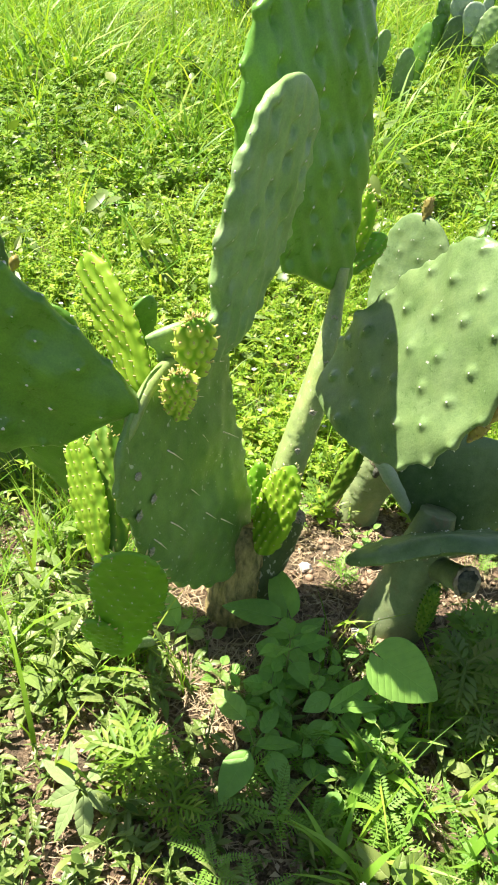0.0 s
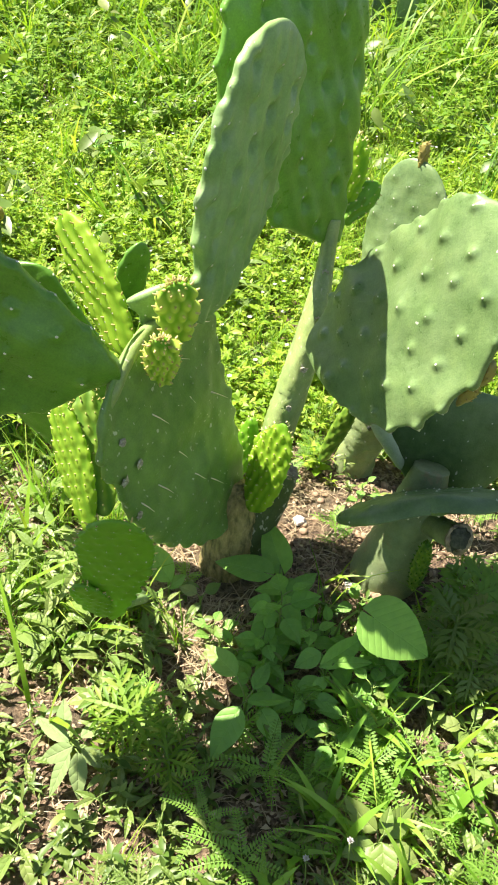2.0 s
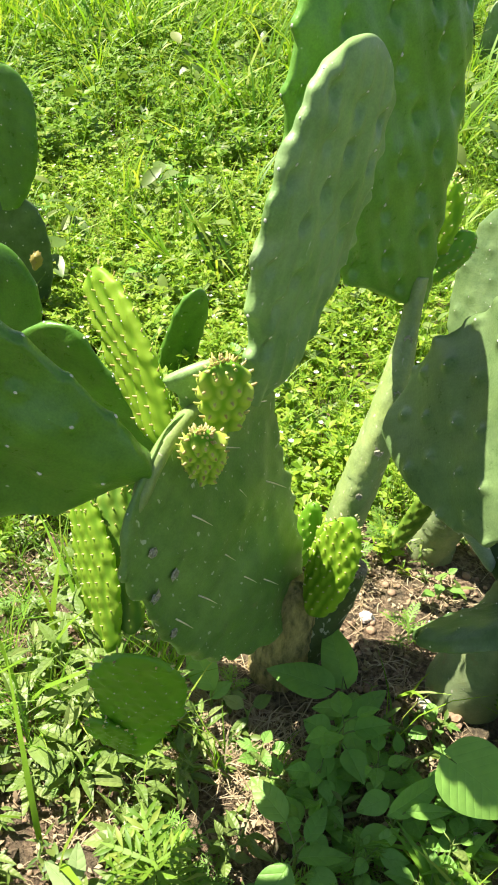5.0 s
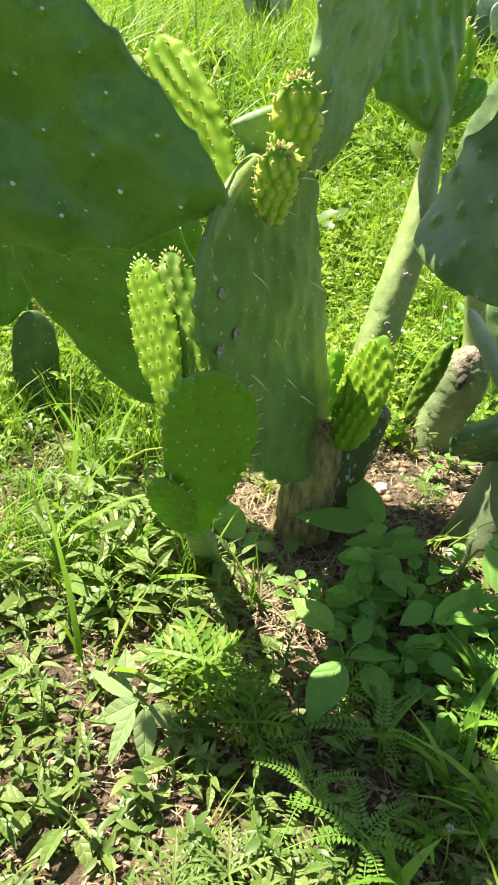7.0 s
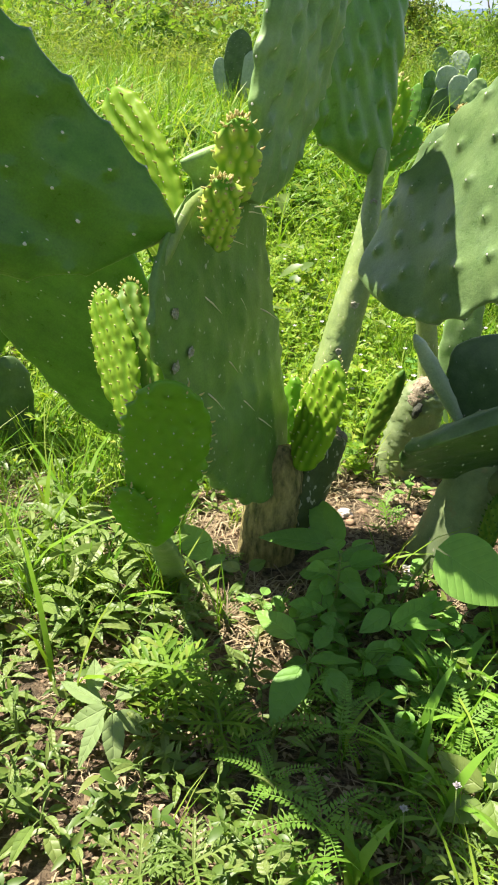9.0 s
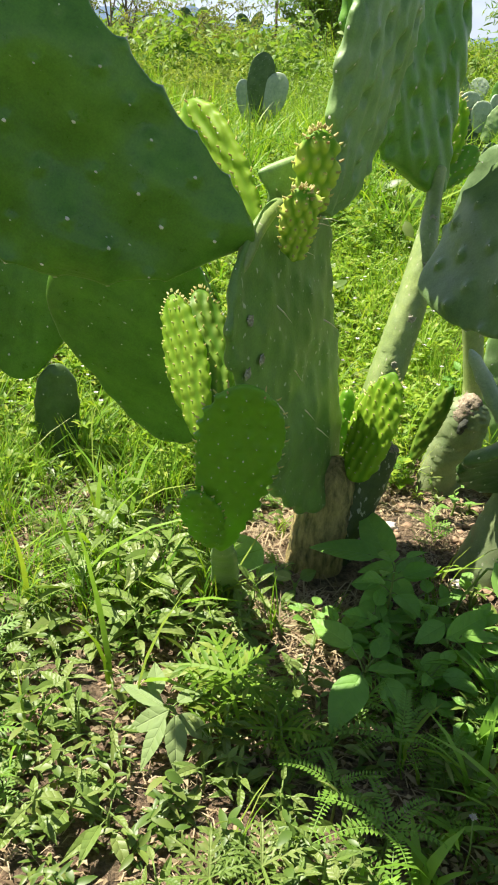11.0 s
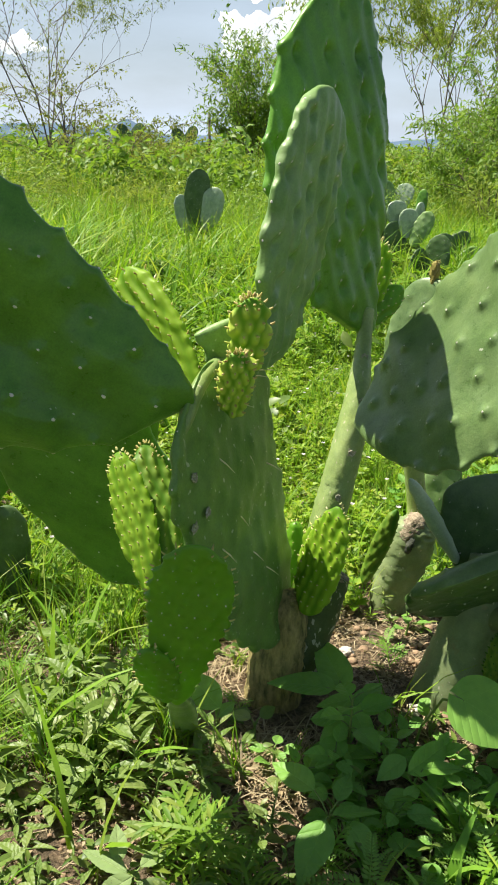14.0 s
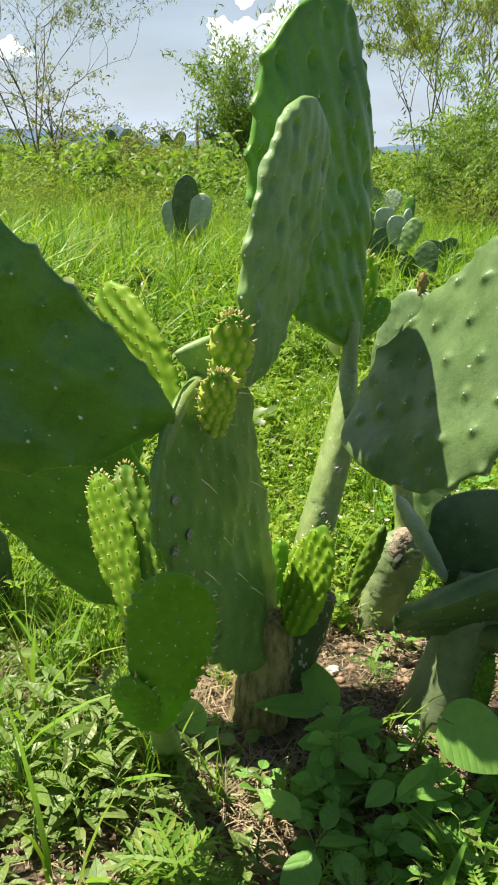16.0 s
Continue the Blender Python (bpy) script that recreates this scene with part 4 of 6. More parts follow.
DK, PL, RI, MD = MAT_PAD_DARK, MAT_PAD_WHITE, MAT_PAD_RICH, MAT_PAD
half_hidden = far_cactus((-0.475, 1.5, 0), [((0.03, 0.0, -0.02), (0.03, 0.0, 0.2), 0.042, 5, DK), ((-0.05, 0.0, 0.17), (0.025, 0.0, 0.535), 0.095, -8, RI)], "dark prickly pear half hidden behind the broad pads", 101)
young_pad(half_hidden, (-0.39, 1.5, 0.492), (-0.383, 1.495, 0.52), (0, -1, 0), 0.008, "russet bud on the pad rim", MAT_CONE_RED, MAT_CONE_RED, seed=102, pitch=0.008, cone=0.007, name="bud", thick=0.008)
far_cactus((0.42, 1.55, 0), [((0, 0, -0.02), (0.03, 0.05, 0.36), 0.038, -15, MD)], "upright green prickly pear pad in the grass", 116)
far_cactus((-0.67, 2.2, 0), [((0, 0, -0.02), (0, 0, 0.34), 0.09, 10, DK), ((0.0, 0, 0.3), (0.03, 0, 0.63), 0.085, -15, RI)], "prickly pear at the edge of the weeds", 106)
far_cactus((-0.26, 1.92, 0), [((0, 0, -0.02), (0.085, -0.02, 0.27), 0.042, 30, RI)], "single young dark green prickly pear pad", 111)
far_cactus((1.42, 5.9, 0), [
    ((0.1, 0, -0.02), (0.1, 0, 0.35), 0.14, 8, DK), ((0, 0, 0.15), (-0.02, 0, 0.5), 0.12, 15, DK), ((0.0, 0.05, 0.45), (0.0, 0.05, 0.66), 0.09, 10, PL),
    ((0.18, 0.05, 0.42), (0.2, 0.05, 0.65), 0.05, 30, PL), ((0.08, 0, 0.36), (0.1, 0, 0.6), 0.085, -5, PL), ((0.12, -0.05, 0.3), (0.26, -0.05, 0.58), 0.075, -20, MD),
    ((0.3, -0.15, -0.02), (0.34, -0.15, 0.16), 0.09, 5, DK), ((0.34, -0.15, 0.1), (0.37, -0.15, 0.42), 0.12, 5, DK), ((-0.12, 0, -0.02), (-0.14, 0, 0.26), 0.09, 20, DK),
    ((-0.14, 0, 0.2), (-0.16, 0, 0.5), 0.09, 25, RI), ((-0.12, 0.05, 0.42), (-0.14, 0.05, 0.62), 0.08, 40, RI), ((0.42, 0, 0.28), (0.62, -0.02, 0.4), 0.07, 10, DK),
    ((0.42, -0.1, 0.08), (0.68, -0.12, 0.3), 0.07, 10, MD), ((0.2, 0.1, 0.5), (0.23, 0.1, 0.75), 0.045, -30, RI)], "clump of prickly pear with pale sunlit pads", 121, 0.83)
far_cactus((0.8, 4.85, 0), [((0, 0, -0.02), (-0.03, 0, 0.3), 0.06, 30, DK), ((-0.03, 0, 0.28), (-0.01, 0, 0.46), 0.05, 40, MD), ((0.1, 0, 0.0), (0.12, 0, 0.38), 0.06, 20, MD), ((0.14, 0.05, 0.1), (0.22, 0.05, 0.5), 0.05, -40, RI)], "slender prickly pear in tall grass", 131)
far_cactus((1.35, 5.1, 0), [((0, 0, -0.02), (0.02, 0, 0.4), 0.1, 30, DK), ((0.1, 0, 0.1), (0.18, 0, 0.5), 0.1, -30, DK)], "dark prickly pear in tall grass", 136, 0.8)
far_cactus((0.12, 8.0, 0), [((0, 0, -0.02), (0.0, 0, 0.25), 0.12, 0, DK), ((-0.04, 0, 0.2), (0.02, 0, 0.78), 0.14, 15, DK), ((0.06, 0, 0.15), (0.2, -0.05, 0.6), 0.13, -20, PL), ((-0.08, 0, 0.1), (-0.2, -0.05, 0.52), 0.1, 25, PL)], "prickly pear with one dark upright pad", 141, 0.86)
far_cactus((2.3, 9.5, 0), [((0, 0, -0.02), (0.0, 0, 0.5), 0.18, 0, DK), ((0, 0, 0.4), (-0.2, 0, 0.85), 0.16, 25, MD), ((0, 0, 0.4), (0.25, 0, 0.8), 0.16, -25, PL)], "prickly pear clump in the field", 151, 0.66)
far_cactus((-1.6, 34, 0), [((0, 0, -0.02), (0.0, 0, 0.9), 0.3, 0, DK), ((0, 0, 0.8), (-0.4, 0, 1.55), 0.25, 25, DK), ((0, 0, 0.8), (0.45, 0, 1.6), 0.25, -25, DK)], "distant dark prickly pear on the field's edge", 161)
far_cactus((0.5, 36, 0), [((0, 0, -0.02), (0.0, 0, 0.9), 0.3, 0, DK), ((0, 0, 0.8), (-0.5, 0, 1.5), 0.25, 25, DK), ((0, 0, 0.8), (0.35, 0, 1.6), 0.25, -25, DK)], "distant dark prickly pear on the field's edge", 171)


# ---- weeds: shapes of leaves and blades, as arrays ----
def strip(points, widths, side):
    """A ribbon of triangles along points."""
    P, w, s = np.array(points, float), np.array(widths, float), np.array(side, float)
    V = np.concatenate([P - s * w[:, None], P + s * w[:, None]])
    n = len(P)
    T = []
    for i in range(n - 1):
        T += [(i, i + 1, n + i + 1), (i, n + i + 1, n + i)]
    return V, np.array(T)


def joined(pieces):
    V, T, k = [], [], 0
    for v, t in pieces:
        V.append(v)
        T.append(np.array(t) + k)
        k += len(v)
    return np.concatenate(V), np.concatenate(T)


def turned(v, yaw, pitch=0.0, roll=0.0, at=(0, 0, 0), size=1.0):
    m = np.array(Euler((pitch, roll, yaw)).to_matrix())
    return (v * size) @ m.T + np.array(at)


def tiny_leaf(length, width, droop=0.25):
    V = np.array([(0, 0, 0), (-width, length * 0.55, width * 0.25), (width, length * 0.55, width * 0.25), (0, length, -droop * length), (0, length * 0.55, 0)])
    return V, np.array([(0, 4, 1), (0, 2, 4), (1, 4, 3), (4, 2, 3)])


def oval_leaf(length, width, fold=0.22, droop=0.3):
    """A pointed oval leaf along +y with a folded midrib."""
    y = np.array([0, 0.2, 0.42, 0.66, 0.86, 1.0]) * length
    w = np.array([0.08, 0.72, 1.0, 0.85, 0.42, 0.0]) * width
    z = -droop * (y / length) ** 2 * length
    V = []
    for a, b, h in zip(y, w, z):
        V += [(-b, a, h + fold * b), (0, a, h), (b, a, h + fold * b)]
    T = []
    for i in range(5):
        q = i * 3
        T += [(q, q + 1, q + 4), (q, q + 4, q + 3), (q + 1, q + 2, q + 5), (q + 1, q + 5, q + 4)]
    return np.array(V), np.array(T)


def herb(r, height, leaf, leaves, spread=0.5, shape=None, slim=0.3):
    """A low herb: a bent stem with leaves all along it."""
    out = []
    lean = r.normal(0, spread * 0.35, 2)
    top = np.array([lean[0] * height, lean[1] * height, height])
    out.append(strip([np.zeros(3), top * 0.5 + (0, 0, height * 0.05), top], [0.0012, 0.001, 0.0006], (1, 0, 0)))
    for k in range(leaves):
        f = (k + 1) / leaves
        at = top * f
        v, t = (shape or tiny_leaf)(leaf * (0.7 + 0.6 * r.random()), leaf * slim)
        out.append((turned(v, k * 2.4 + r.normal(0, 0.3), r.normal(0.25, 0.35), r.normal(0, 0.3), at), t))
    return joined(out)


def tuft(r, height, blades, width=0.0018, spread=0.7, segs=5):
    out = []
    for _ in range(blades):
        h = height * (0.5 + 0.7 * r.random())
        yaw = r.random() * 6.28
        lean = spread * (0.3 + r.random())
        s = np.linspace(0, 1, segs)
        d = np.array([math.cos(yaw), math.sin(yaw), 0])
        P = np.outer(lean * h * s ** 1.9, d) + np.outer(h * (s - 0.32 * lean * s ** 2.6), (0, 0, 1)) + np.append(r.normal(0, height * 0.08, 2), 0)
        w = width * (0.7 + 0.7 * r.random()) * np.interp(s, [0, 0.25, 0.5, 0.75, 1], [0.8, 1, 0.9, 0.6, 0.05])
        side = np.array([-d[1], d[0], 0]) * 0.9 + np.array([0, 0, 0.25])
        out.append(strip(P, w, side))
    return joined(out)


def lobed_leaf(r, length, pairs=4, width=0.3, lobe=0.11):
    """A deeply cut leaf along +y."""
    out = []
    s = np.linspace(0, 1, 5)
    zed = -0.25 * length * s ** 2
    out.append(strip(np.stack([np.zeros(5), s * length, zed], 1), np.array([0.02, 0.03, 0.035, 0.03, 0.004]) * length * 1.3, (1, 0, 0)))
    for k in range(pairs):
        f = 0.22 + 0.65 * k / pairs
        ln = length * width * (1.15 - 0.45 * abs(f - 0.45) * 2)
        for sgn in (-1, 1):
            v, t = tiny_leaf(ln, ln * lobe, 0.2)
            out.append((turned(v, -sgn * (0.95 - 0.3 * f), 0.1, 0, (0, f * length, -0.25 * length * f * f)), t))
            v, t = tiny_leaf(ln * 0.5, ln * 0.075, 0.2)
            mid = np.array([sgn * math.sin(0.95 - 0.3 * f), math.cos(0.95 - 0.3 * f), 0]) * ln * 0.45
            out.append((turned(v, -sgn * 1.5, 0.1, 0, mid + np.array([0, f * length, -0.25 * length * f * f])), t))
    return joined(out)


def pinnate_leaf(r, length, pairs=11):
    out = []
    s = np.linspace(0, 1, 6)
    out.append(strip(np.stack([np.zeros(6), s * length, 0.12 * length * np.sin(s * 3) - 0.2 * length * s ** 2], 1), np.full(6, 0.0006), (1, 0, 0)))
    for k in range(pairs):
        f = 0.12 + 0.86 * k / pairs
        ln = length * 0.16 * (1.1 - 0.5 * f)
        at = (0, f * length, 0.12 * length * math.sin(f * 3) - 0.2 * length * f * f)
        for sgn in (-1, 1):
            v = np.array([(0, 0, 0), (-ln * 0.2, ln * 0.5, 0), (ln * 0.2, ln * 0.5, 0), (0, ln, 0)])
            out.append((turned(v, -sgn * 1.2, 0.15, 0, at), np.array([(0, 2, 1), (1, 2, 3)])))
    return joined(out)


def rosette(make, r, count, rise=0.6, stalk=0.0):
    out = []
    for k in range(count):
        v, t = make()
        out.append((turned(v, k * 2.4 + r.normal(0, 0.25), rise + r.normal(0, 0.25), r.normal(0, 0.2), (0, 0, stalk * (k + 1) / count)), t))
    if stalk:
        out.append(strip([(0, 0, 0), (0, 0, stalk * 0.5), (0.002, 0, stalk)], [0.0016, 0.0013, 0.001], (1, 0, 0)))
    return joined(out)


def scatter(name, shapes, xy, size, mat, label, category, lift=0.0, tilt=0.2, seed=0):
    """One object of many plants: each place takes one of the shapes, turned and sized by chance."""
    r = np.random.default_rng(seed)
    xy = np.asarray(xy)
    n = len(xy)
    which = r.integers(0, len(shapes), n)
    yaw = r.random(n) * 2 * math.pi
    s = size[0] + (size[1] - size[0]) * r.random(n)
    z = ground_height(xy[:, 0], xy[:, 1]) + lift
    tx, ty = r.normal(0, tilt, n), r.normal(0, tilt, n)
    Vs, Ts, k = [], [], 0
    for w, (v, t) in enumerate(shapes):
        idx = np.nonzero(which == w)[0]
        if not len(idx):
            continue
        c, q = np.cos(yaw[idx])[:, None], np.sin(yaw[idx])[:, None]
        x, y, h = v[None, :, 0], v[None, :, 1], v[None, :, 2]
        sc = s[idx][:, None]
        X = (x * c - y * q) * sc
        Y = (x * q + y * c) * sc
        H = h * sc
        X2 = X + H * tx[idx][:, None] + xy[idx, 0][:, None]
        Y2 = Y + H * ty[idx][:, None] + xy[idx, 1][:, None]
        H2 = H + z[idx][:, None]
        Vs.append(np.stack([X2, Y2, H2], -1).reshape(-1, 3))
        Ts.append((t[None] + (np.arange(len(idx)) * len(v))[:, None, None]).reshape(-1, 3) + k)
        k += len(idx) * len(v)
    ob = new(name, quick_mesh(name, np.concatenate(Vs), np.concatenate(Ts), mat))
    return tagged(ob, label, category, kind="stuff")


def places(n, x0, x1, y0, y1, keep=None, wedge=None, seed=0):
    """Random places in a field; wedge keeps those that open out with distance; keep is a chance for each place."""
    r = np.random.default_rng(seed)
    P = np.stack([x0 + (x1 - x0) * r.random(n), y0 + (y1 - y0) * r.random(n)], 1)
    if wedge:
        P = P[np.abs(P[:, 0] - 0.05) < wedge[0] + wedge[1] * P[:, 1]]
    if keep is not None:
        P = P[r.random(len(P)) < keep(P[:, 0], P[:, 1])]
    return P


def patchy(x, y, scale=1.0, seed=0.0):
    return np.array([0.5 + 0.5 * noise.noise(Vector((a * scale, b * scale, seed))) for a, b in zip(x, y)])


def clear_of_stems(x, y):
    k = np.ones_like(x)
    for cx, cy, r in ((0.06, 1.14, 0.1), (0.34, 1.12, 0.085), (0.31, 1.42, 0.06), (-0.13, 0.93, 0.03)):
        k *= ((x - cx) ** 2 + (y - cy) ** 2) > r * r
    return k


gr = np.random.default_rng(3)
HERBS = [herb(gr, 0.07 + 0.05 * gr.random(), 0.022 + 0.008 * gr.random(), 12, slim=0.28) for _ in range(8)]
TALL_HERBS = [herb(gr, 0.14 + 0.08 * gr.random(), 0.026 + 0.01 * gr.random(), 14) for _ in range(8)]
LOW_HERBS = [rosette(lambda: tiny_leaf(0.018 + 0.008 * gr.random(), 0.0042), gr, 9, 0.5, 0.025) for _ in range(6)]
NEAR_HERBS = [herb(gr, 0.05 + 0.05 * gr.random(), 0.024 + 0.014 * gr.random(), 11, 0.5, oval_leaf, (0.11, 0.15, 0.21)[k % 3]) for k in range(9)]
NEAR_LOW = [rosette(lambda: oval_leaf(0.017 + 0.009 * gr.random(), 0.0042), gr, 8, 0.4, 0.02) for _ in range(7)]
BIG_HERBS = [herb(gr, 0.1 + 0.08 * gr.random(), 0.05 + 0.02 * gr.random(), 8, 0.5, oval_leaf) for _ in range(6)]
TUFTS = [tuft(gr, 0.15 + 0.06 * gr.random(), 12) for _ in range(7)]
TALL_TUFTS = [tuft(gr, 0.28 + 0.12 * gr.random(), 16, 0.0026, 0.6) for _ in range(7)]
LUSH = [tuft(gr, 0.36 + 0.14 * gr.random(), 11, 0.0055, 0.85) for _ in range(7)]
WIDE_BLADES = [tuft(gr, 0.17 + 0.06 * gr.random(), 6, 0.0045, 0.9) for _ in range(6)]
FEATHERS = [rosette(lambda: pinnate_leaf(gr, 0.07 + 0.03 * gr.random()), gr, 5, 0.5, 0.03) for _ in range(5)]
LOBED = [rosette(lambda: lobed_leaf(gr, 0.05 + 0.02 * gr.random(), 5), gr, 9, 0.5, 0.07) for _ in range(5)]
STRAWS = [joined([(turned(strip([(0, 0, 0.002), (0.03, 0.004, 0.007 + 0.01 * gr.random()), (0.06, -0.004, 0.003)], [0.0009, 0.0011, 0.0005], (0, 1, 0))[0], gr.random() * 6.28, 0, 0, (gr.normal(0, 0.02), gr.normal(0, 0.02), 0)), np.array([(0, 1, 4), (0, 4, 3), (1, 2, 5), (1, 5, 4)])) for _ in range(5)]) for _ in range(6)]
FLOWERS = [joined([(turned(tiny_leaf(0.0042, 0.0018, -0.2)[0], k * 1.05, 0.3, 0, (0, 0, 0.0)), tiny_leaf(1, 1)[1]) for k in range(6)])]

ROOM = ((-0.18, 0.735, 0.075), (0.07, 0.81, 0.085), (0.19, 0.86, 0.08), (0.12, 1.0, 0.07), (-0.155, 0.835, 0.05), (-0.04, 0.94, 0.06), (0.24, 0.6, 0.06), (0.3, 0.84, 0.06), (-0.2, 0.52, 0.05), (0.02, 0.7, 0.035), (-0.08, 0.63, 0.03), (-0.3, 0.82, 0.05), (-0.26, 0.66, 0.04))


def room(x, y):
    """Sparser small growth round the larger weeds and on some bare spots."""
    k = np.ones_like(x)
    for cx, cy, r in ROOM:
        k = np.minimum(k, 0.45 + 0.55 * (((x - cx) ** 2 + (y - cy) ** 2) > r * r))
    return k


open_ground = lambda x, y: clear_of_stems(x, y) * room(x, y) * np.clip(1.1 - 1.05 * bare(x, y), 0, 1)
scatter("low_herbs", NEAR_LOW, places(2100, -0.75, 1.0, 0.15, 1.9, lambda x, y: open_ground(x, y) * patchy(x, y, 7, 6.0) * 1.4, seed=1), (0.5, 1.1), MAT_HERB, "low creeping green herbs", "weeds", seed=1)
scatter("herbs", NEAR_HERBS, places(2500, -0.75, 1.0, 0.15, 1.9, lambda x, y: open_ground(x, y) * np.clip(patchy(x, y, 5) * 2.2 - 0.6, 0.1, 1), seed=2), (0.3, 0.75), MAT_HERB, "small leafy green herbs", "weeds", seed=2)
scatter("ragweed_seedlings", LOBED, places(300, -0.6, 0.9, 0.3, 1.7, lambda x, y: open_ground(x, y) * patchy(x, y, 3, 4.0), seed=3), (0.35, 0.8), MAT_FERNY, "finely cut green leaves of ragged seedlings", "weeds", seed=3)
scatter("feathery_weeds", FEATHERS, places(34, -0.5, 0.8, 0.3, 1.3, lambda x, y: open_ground(x, y) * (0.25 + 0.75 * (x > 0.05)), seed=4), (0.6, 1.0), MAT_FERNY, "feathery weeds with rows of small leaflets", "weeds", seed=4)
scatter("grass_tufts", TUFTS, places(420, -0.75, 1.0, 0.15, 1.9, lambda x, y: open_ground(x, y) * patchy(x, y, 3.5, 9.0) * (0.25 + 0.75 * (y > 0.95)), seed=5), (0.35, 0.8), MAT_GRASS, "loose tufts of green grass", "grass", seed=5)
scatter("side_grass", TUFTS, places(420, -0.75, -0.12, 0.98, 1.7, lambda x, y: clear_of_stems(x, y) * np.clip(patchy(x, y, 6, 14.0) * 2 - 0.3, 0.1, 1), seed=27), (0.4, 0.85), MAT_GRASS, "fine grass and sprouts on thinly grown soil", "grass", seed=27)
scatter("broad_grass", WIDE_BLADES, places(230, -0.6, 0.9, 0.3, 1.7, lambda x, y: open_ground(x, y) * (0.25 + 0.75 * ((x > 0.1) & (y < 0.95))), seed=6), (0.4, 0.75), MAT_GRASS, "broad green grass blades", "grass", seed=6)
scatter("dry_straw", STRAWS, places(3400, -0.75, 0.9, 0.3, 1.9, lambda x, y: clear_of_stems(x, y) * (0.45 + 0.55 * bare(x, y)), seed=7), (0.25, 0.8), MAT_STRAW, "scattered dry straw and stalks", "litter", seed=7)

scatter("straw_litter", STRAWS, places(520, -0.16, 0.1, 0.9, 1.25, lambda x, y: clear_of_stems(x, y) * (0.5 + 0.5 * patchy(x, y, 9, 33.0)), seed=28), (0.4, 1.0), MAT_STRAW, "pale dry straw heaped at the foot of the trunk", "litter", lift=0.004, seed=28)

# the field behind
def whorls(r, height, leaf, levels, per, slim=0.26):
    """An upright herb with rings of pointed leaves that show as stars from above."""
    out = [strip([(0, 0, 0), (r.normal(0, 0.004), 0, height * 0.5), (r.normal(0, 0.006), r.normal(0, 0.006), height)], [0.0013, 0.0011, 0.0007], (1, 0, 0))]
    for q in range(levels):
        f = (q + 1) / levels
        for k in range(per):
            v, t = tiny_leaf(leaf * (0.75 + 0.5 * r.random()) * (1.15 - 0.45 * f), leaf * slim * (1.1 - 0.3 * f), 0.2)
            out.append((turned(v, k * 2 * math.pi / per + q * 0.7 + r.normal(0, 0.25), r.normal(0.1 + 0.45 * f * f, 0.2), r.normal(0, 0.25), (r.normal(0, 0.003), r.normal(0, 0.003), height * f)), t))
    return joined(out)


STARS = [whorls(gr, 0.05 + 0.06 * gr.random(), 0.026 + 0.012 * gr.random(), 2 + k % 2, 7, (0.15, 0.2, 0.28)[k % 3]) for k in range(12)]
FAR_TUFTS = [tuft(gr, 0.3 + 0.12 * gr.random(), 9, 0.006, 0.6, 3) for _ in range(5)]


def open_soil(x, y):
    """Thin growth on the trodden soil behind the trunks, full growth further out."""
    return np.clip((y - 1.28 - 0.12 * np.abs(x - 0.1)) / 0.35, 0.08, 1)


def grassy(x, y):
    """Where grass takes the place of the leafy herbs: to one side and in patches."""
    return np.clip(patchy(x, y, 1.3, 5.0) * 2.6 - 1.5 + 0.9 * (x > 0.2 + 0.08 * y), 0, 1)


scatter("field_herbs", STARS, places(15500, -2.2, 2.4, 1.3, 3.3, lambda x, y: clear_of_stems(x, y) * open_soil(x, y) * (1 - 0.55 * grassy(x, y)) * np.clip(patchy(x, y, 4.5, 2.0) * 2.4 - 0.35, 0.25, 1), (0.3, 0.3), seed=12), (0.55, 1.15), MAT_HERB_BRIGHT, "leafy bright green field herbs with starry leaf rings", "weeds", seed=12)
scatter("taller_field_herbs", STARS, places(8500, -3.0, 3.4, 3.2, 6.5, lambda x, y: (1 - 0.5 * grassy(x, y)) * np.clip(patchy(x, y, 2.2, 7.0) * 2.4 - 0.4, 0.2, 1), (0.35, 0.3), seed=26), (1.0, 2.1), MAT_HERB_MID, "taller leafy field herbs", "weeds", seed=26)
scatter("field_low_herbs", LOW_HERBS, places(7500, -2.2, 2.4, 1.3, 4.2, lambda x, y: clear_of_stems(x, y) * open_soil(x, y) * (0.35 + patchy(x, y, 5, 12.0)), (0.35, 0.3), seed=11), (0.7, 1.5), MAT_HERB_BRIGHT, "dense low bright green field herbs", "weeds", seed=11)
scatter("field_grass", TUFTS, places(9500, -2.2, 2.6, 1.35, 5.2, lambda x, y: clear_of_stems(x, y) * open_soil(x, y) * np.clip(0.26 + 0.75 * grassy(x, y), 0, 1), (0.4, 0.32), seed=13), (0.45, 0.95), MAT_GRASS, "fine green grass in the field", "grass", seed=13)
scatter("arching_grass", LUSH, places(150, -1.8, 2.2, 2.3, 4.2, None, (0.4, 0.32), seed=22), (0.35, 0.75), MAT_GRASS, "single arching broad grass blades in the field", "grass", seed=22)
scatter("coarse_grass", LUSH, places(2400, -3.5, 4.0, 3.4, 9.5, lambda x, y: np.clip(patchy(x, y, 0.9, 25.0) * 2.6 - 0.9, 0.06, 1), (0.4, 0.34), seed=23), (0.5, 1.05), MAT_GRASS, "coarse broad-bladed grass clumps", "grass", seed=23)
scatter("field_flowers", FLOWERS, places(1100, -1.6, 2.0, 1.6, 4.5, None, (0.4, 0.3), seed=14), (1.1, 2.0), MAT_FLOWER, "tiny pale flowers among the herbs", "flowers", lift=0.085, seed=14)
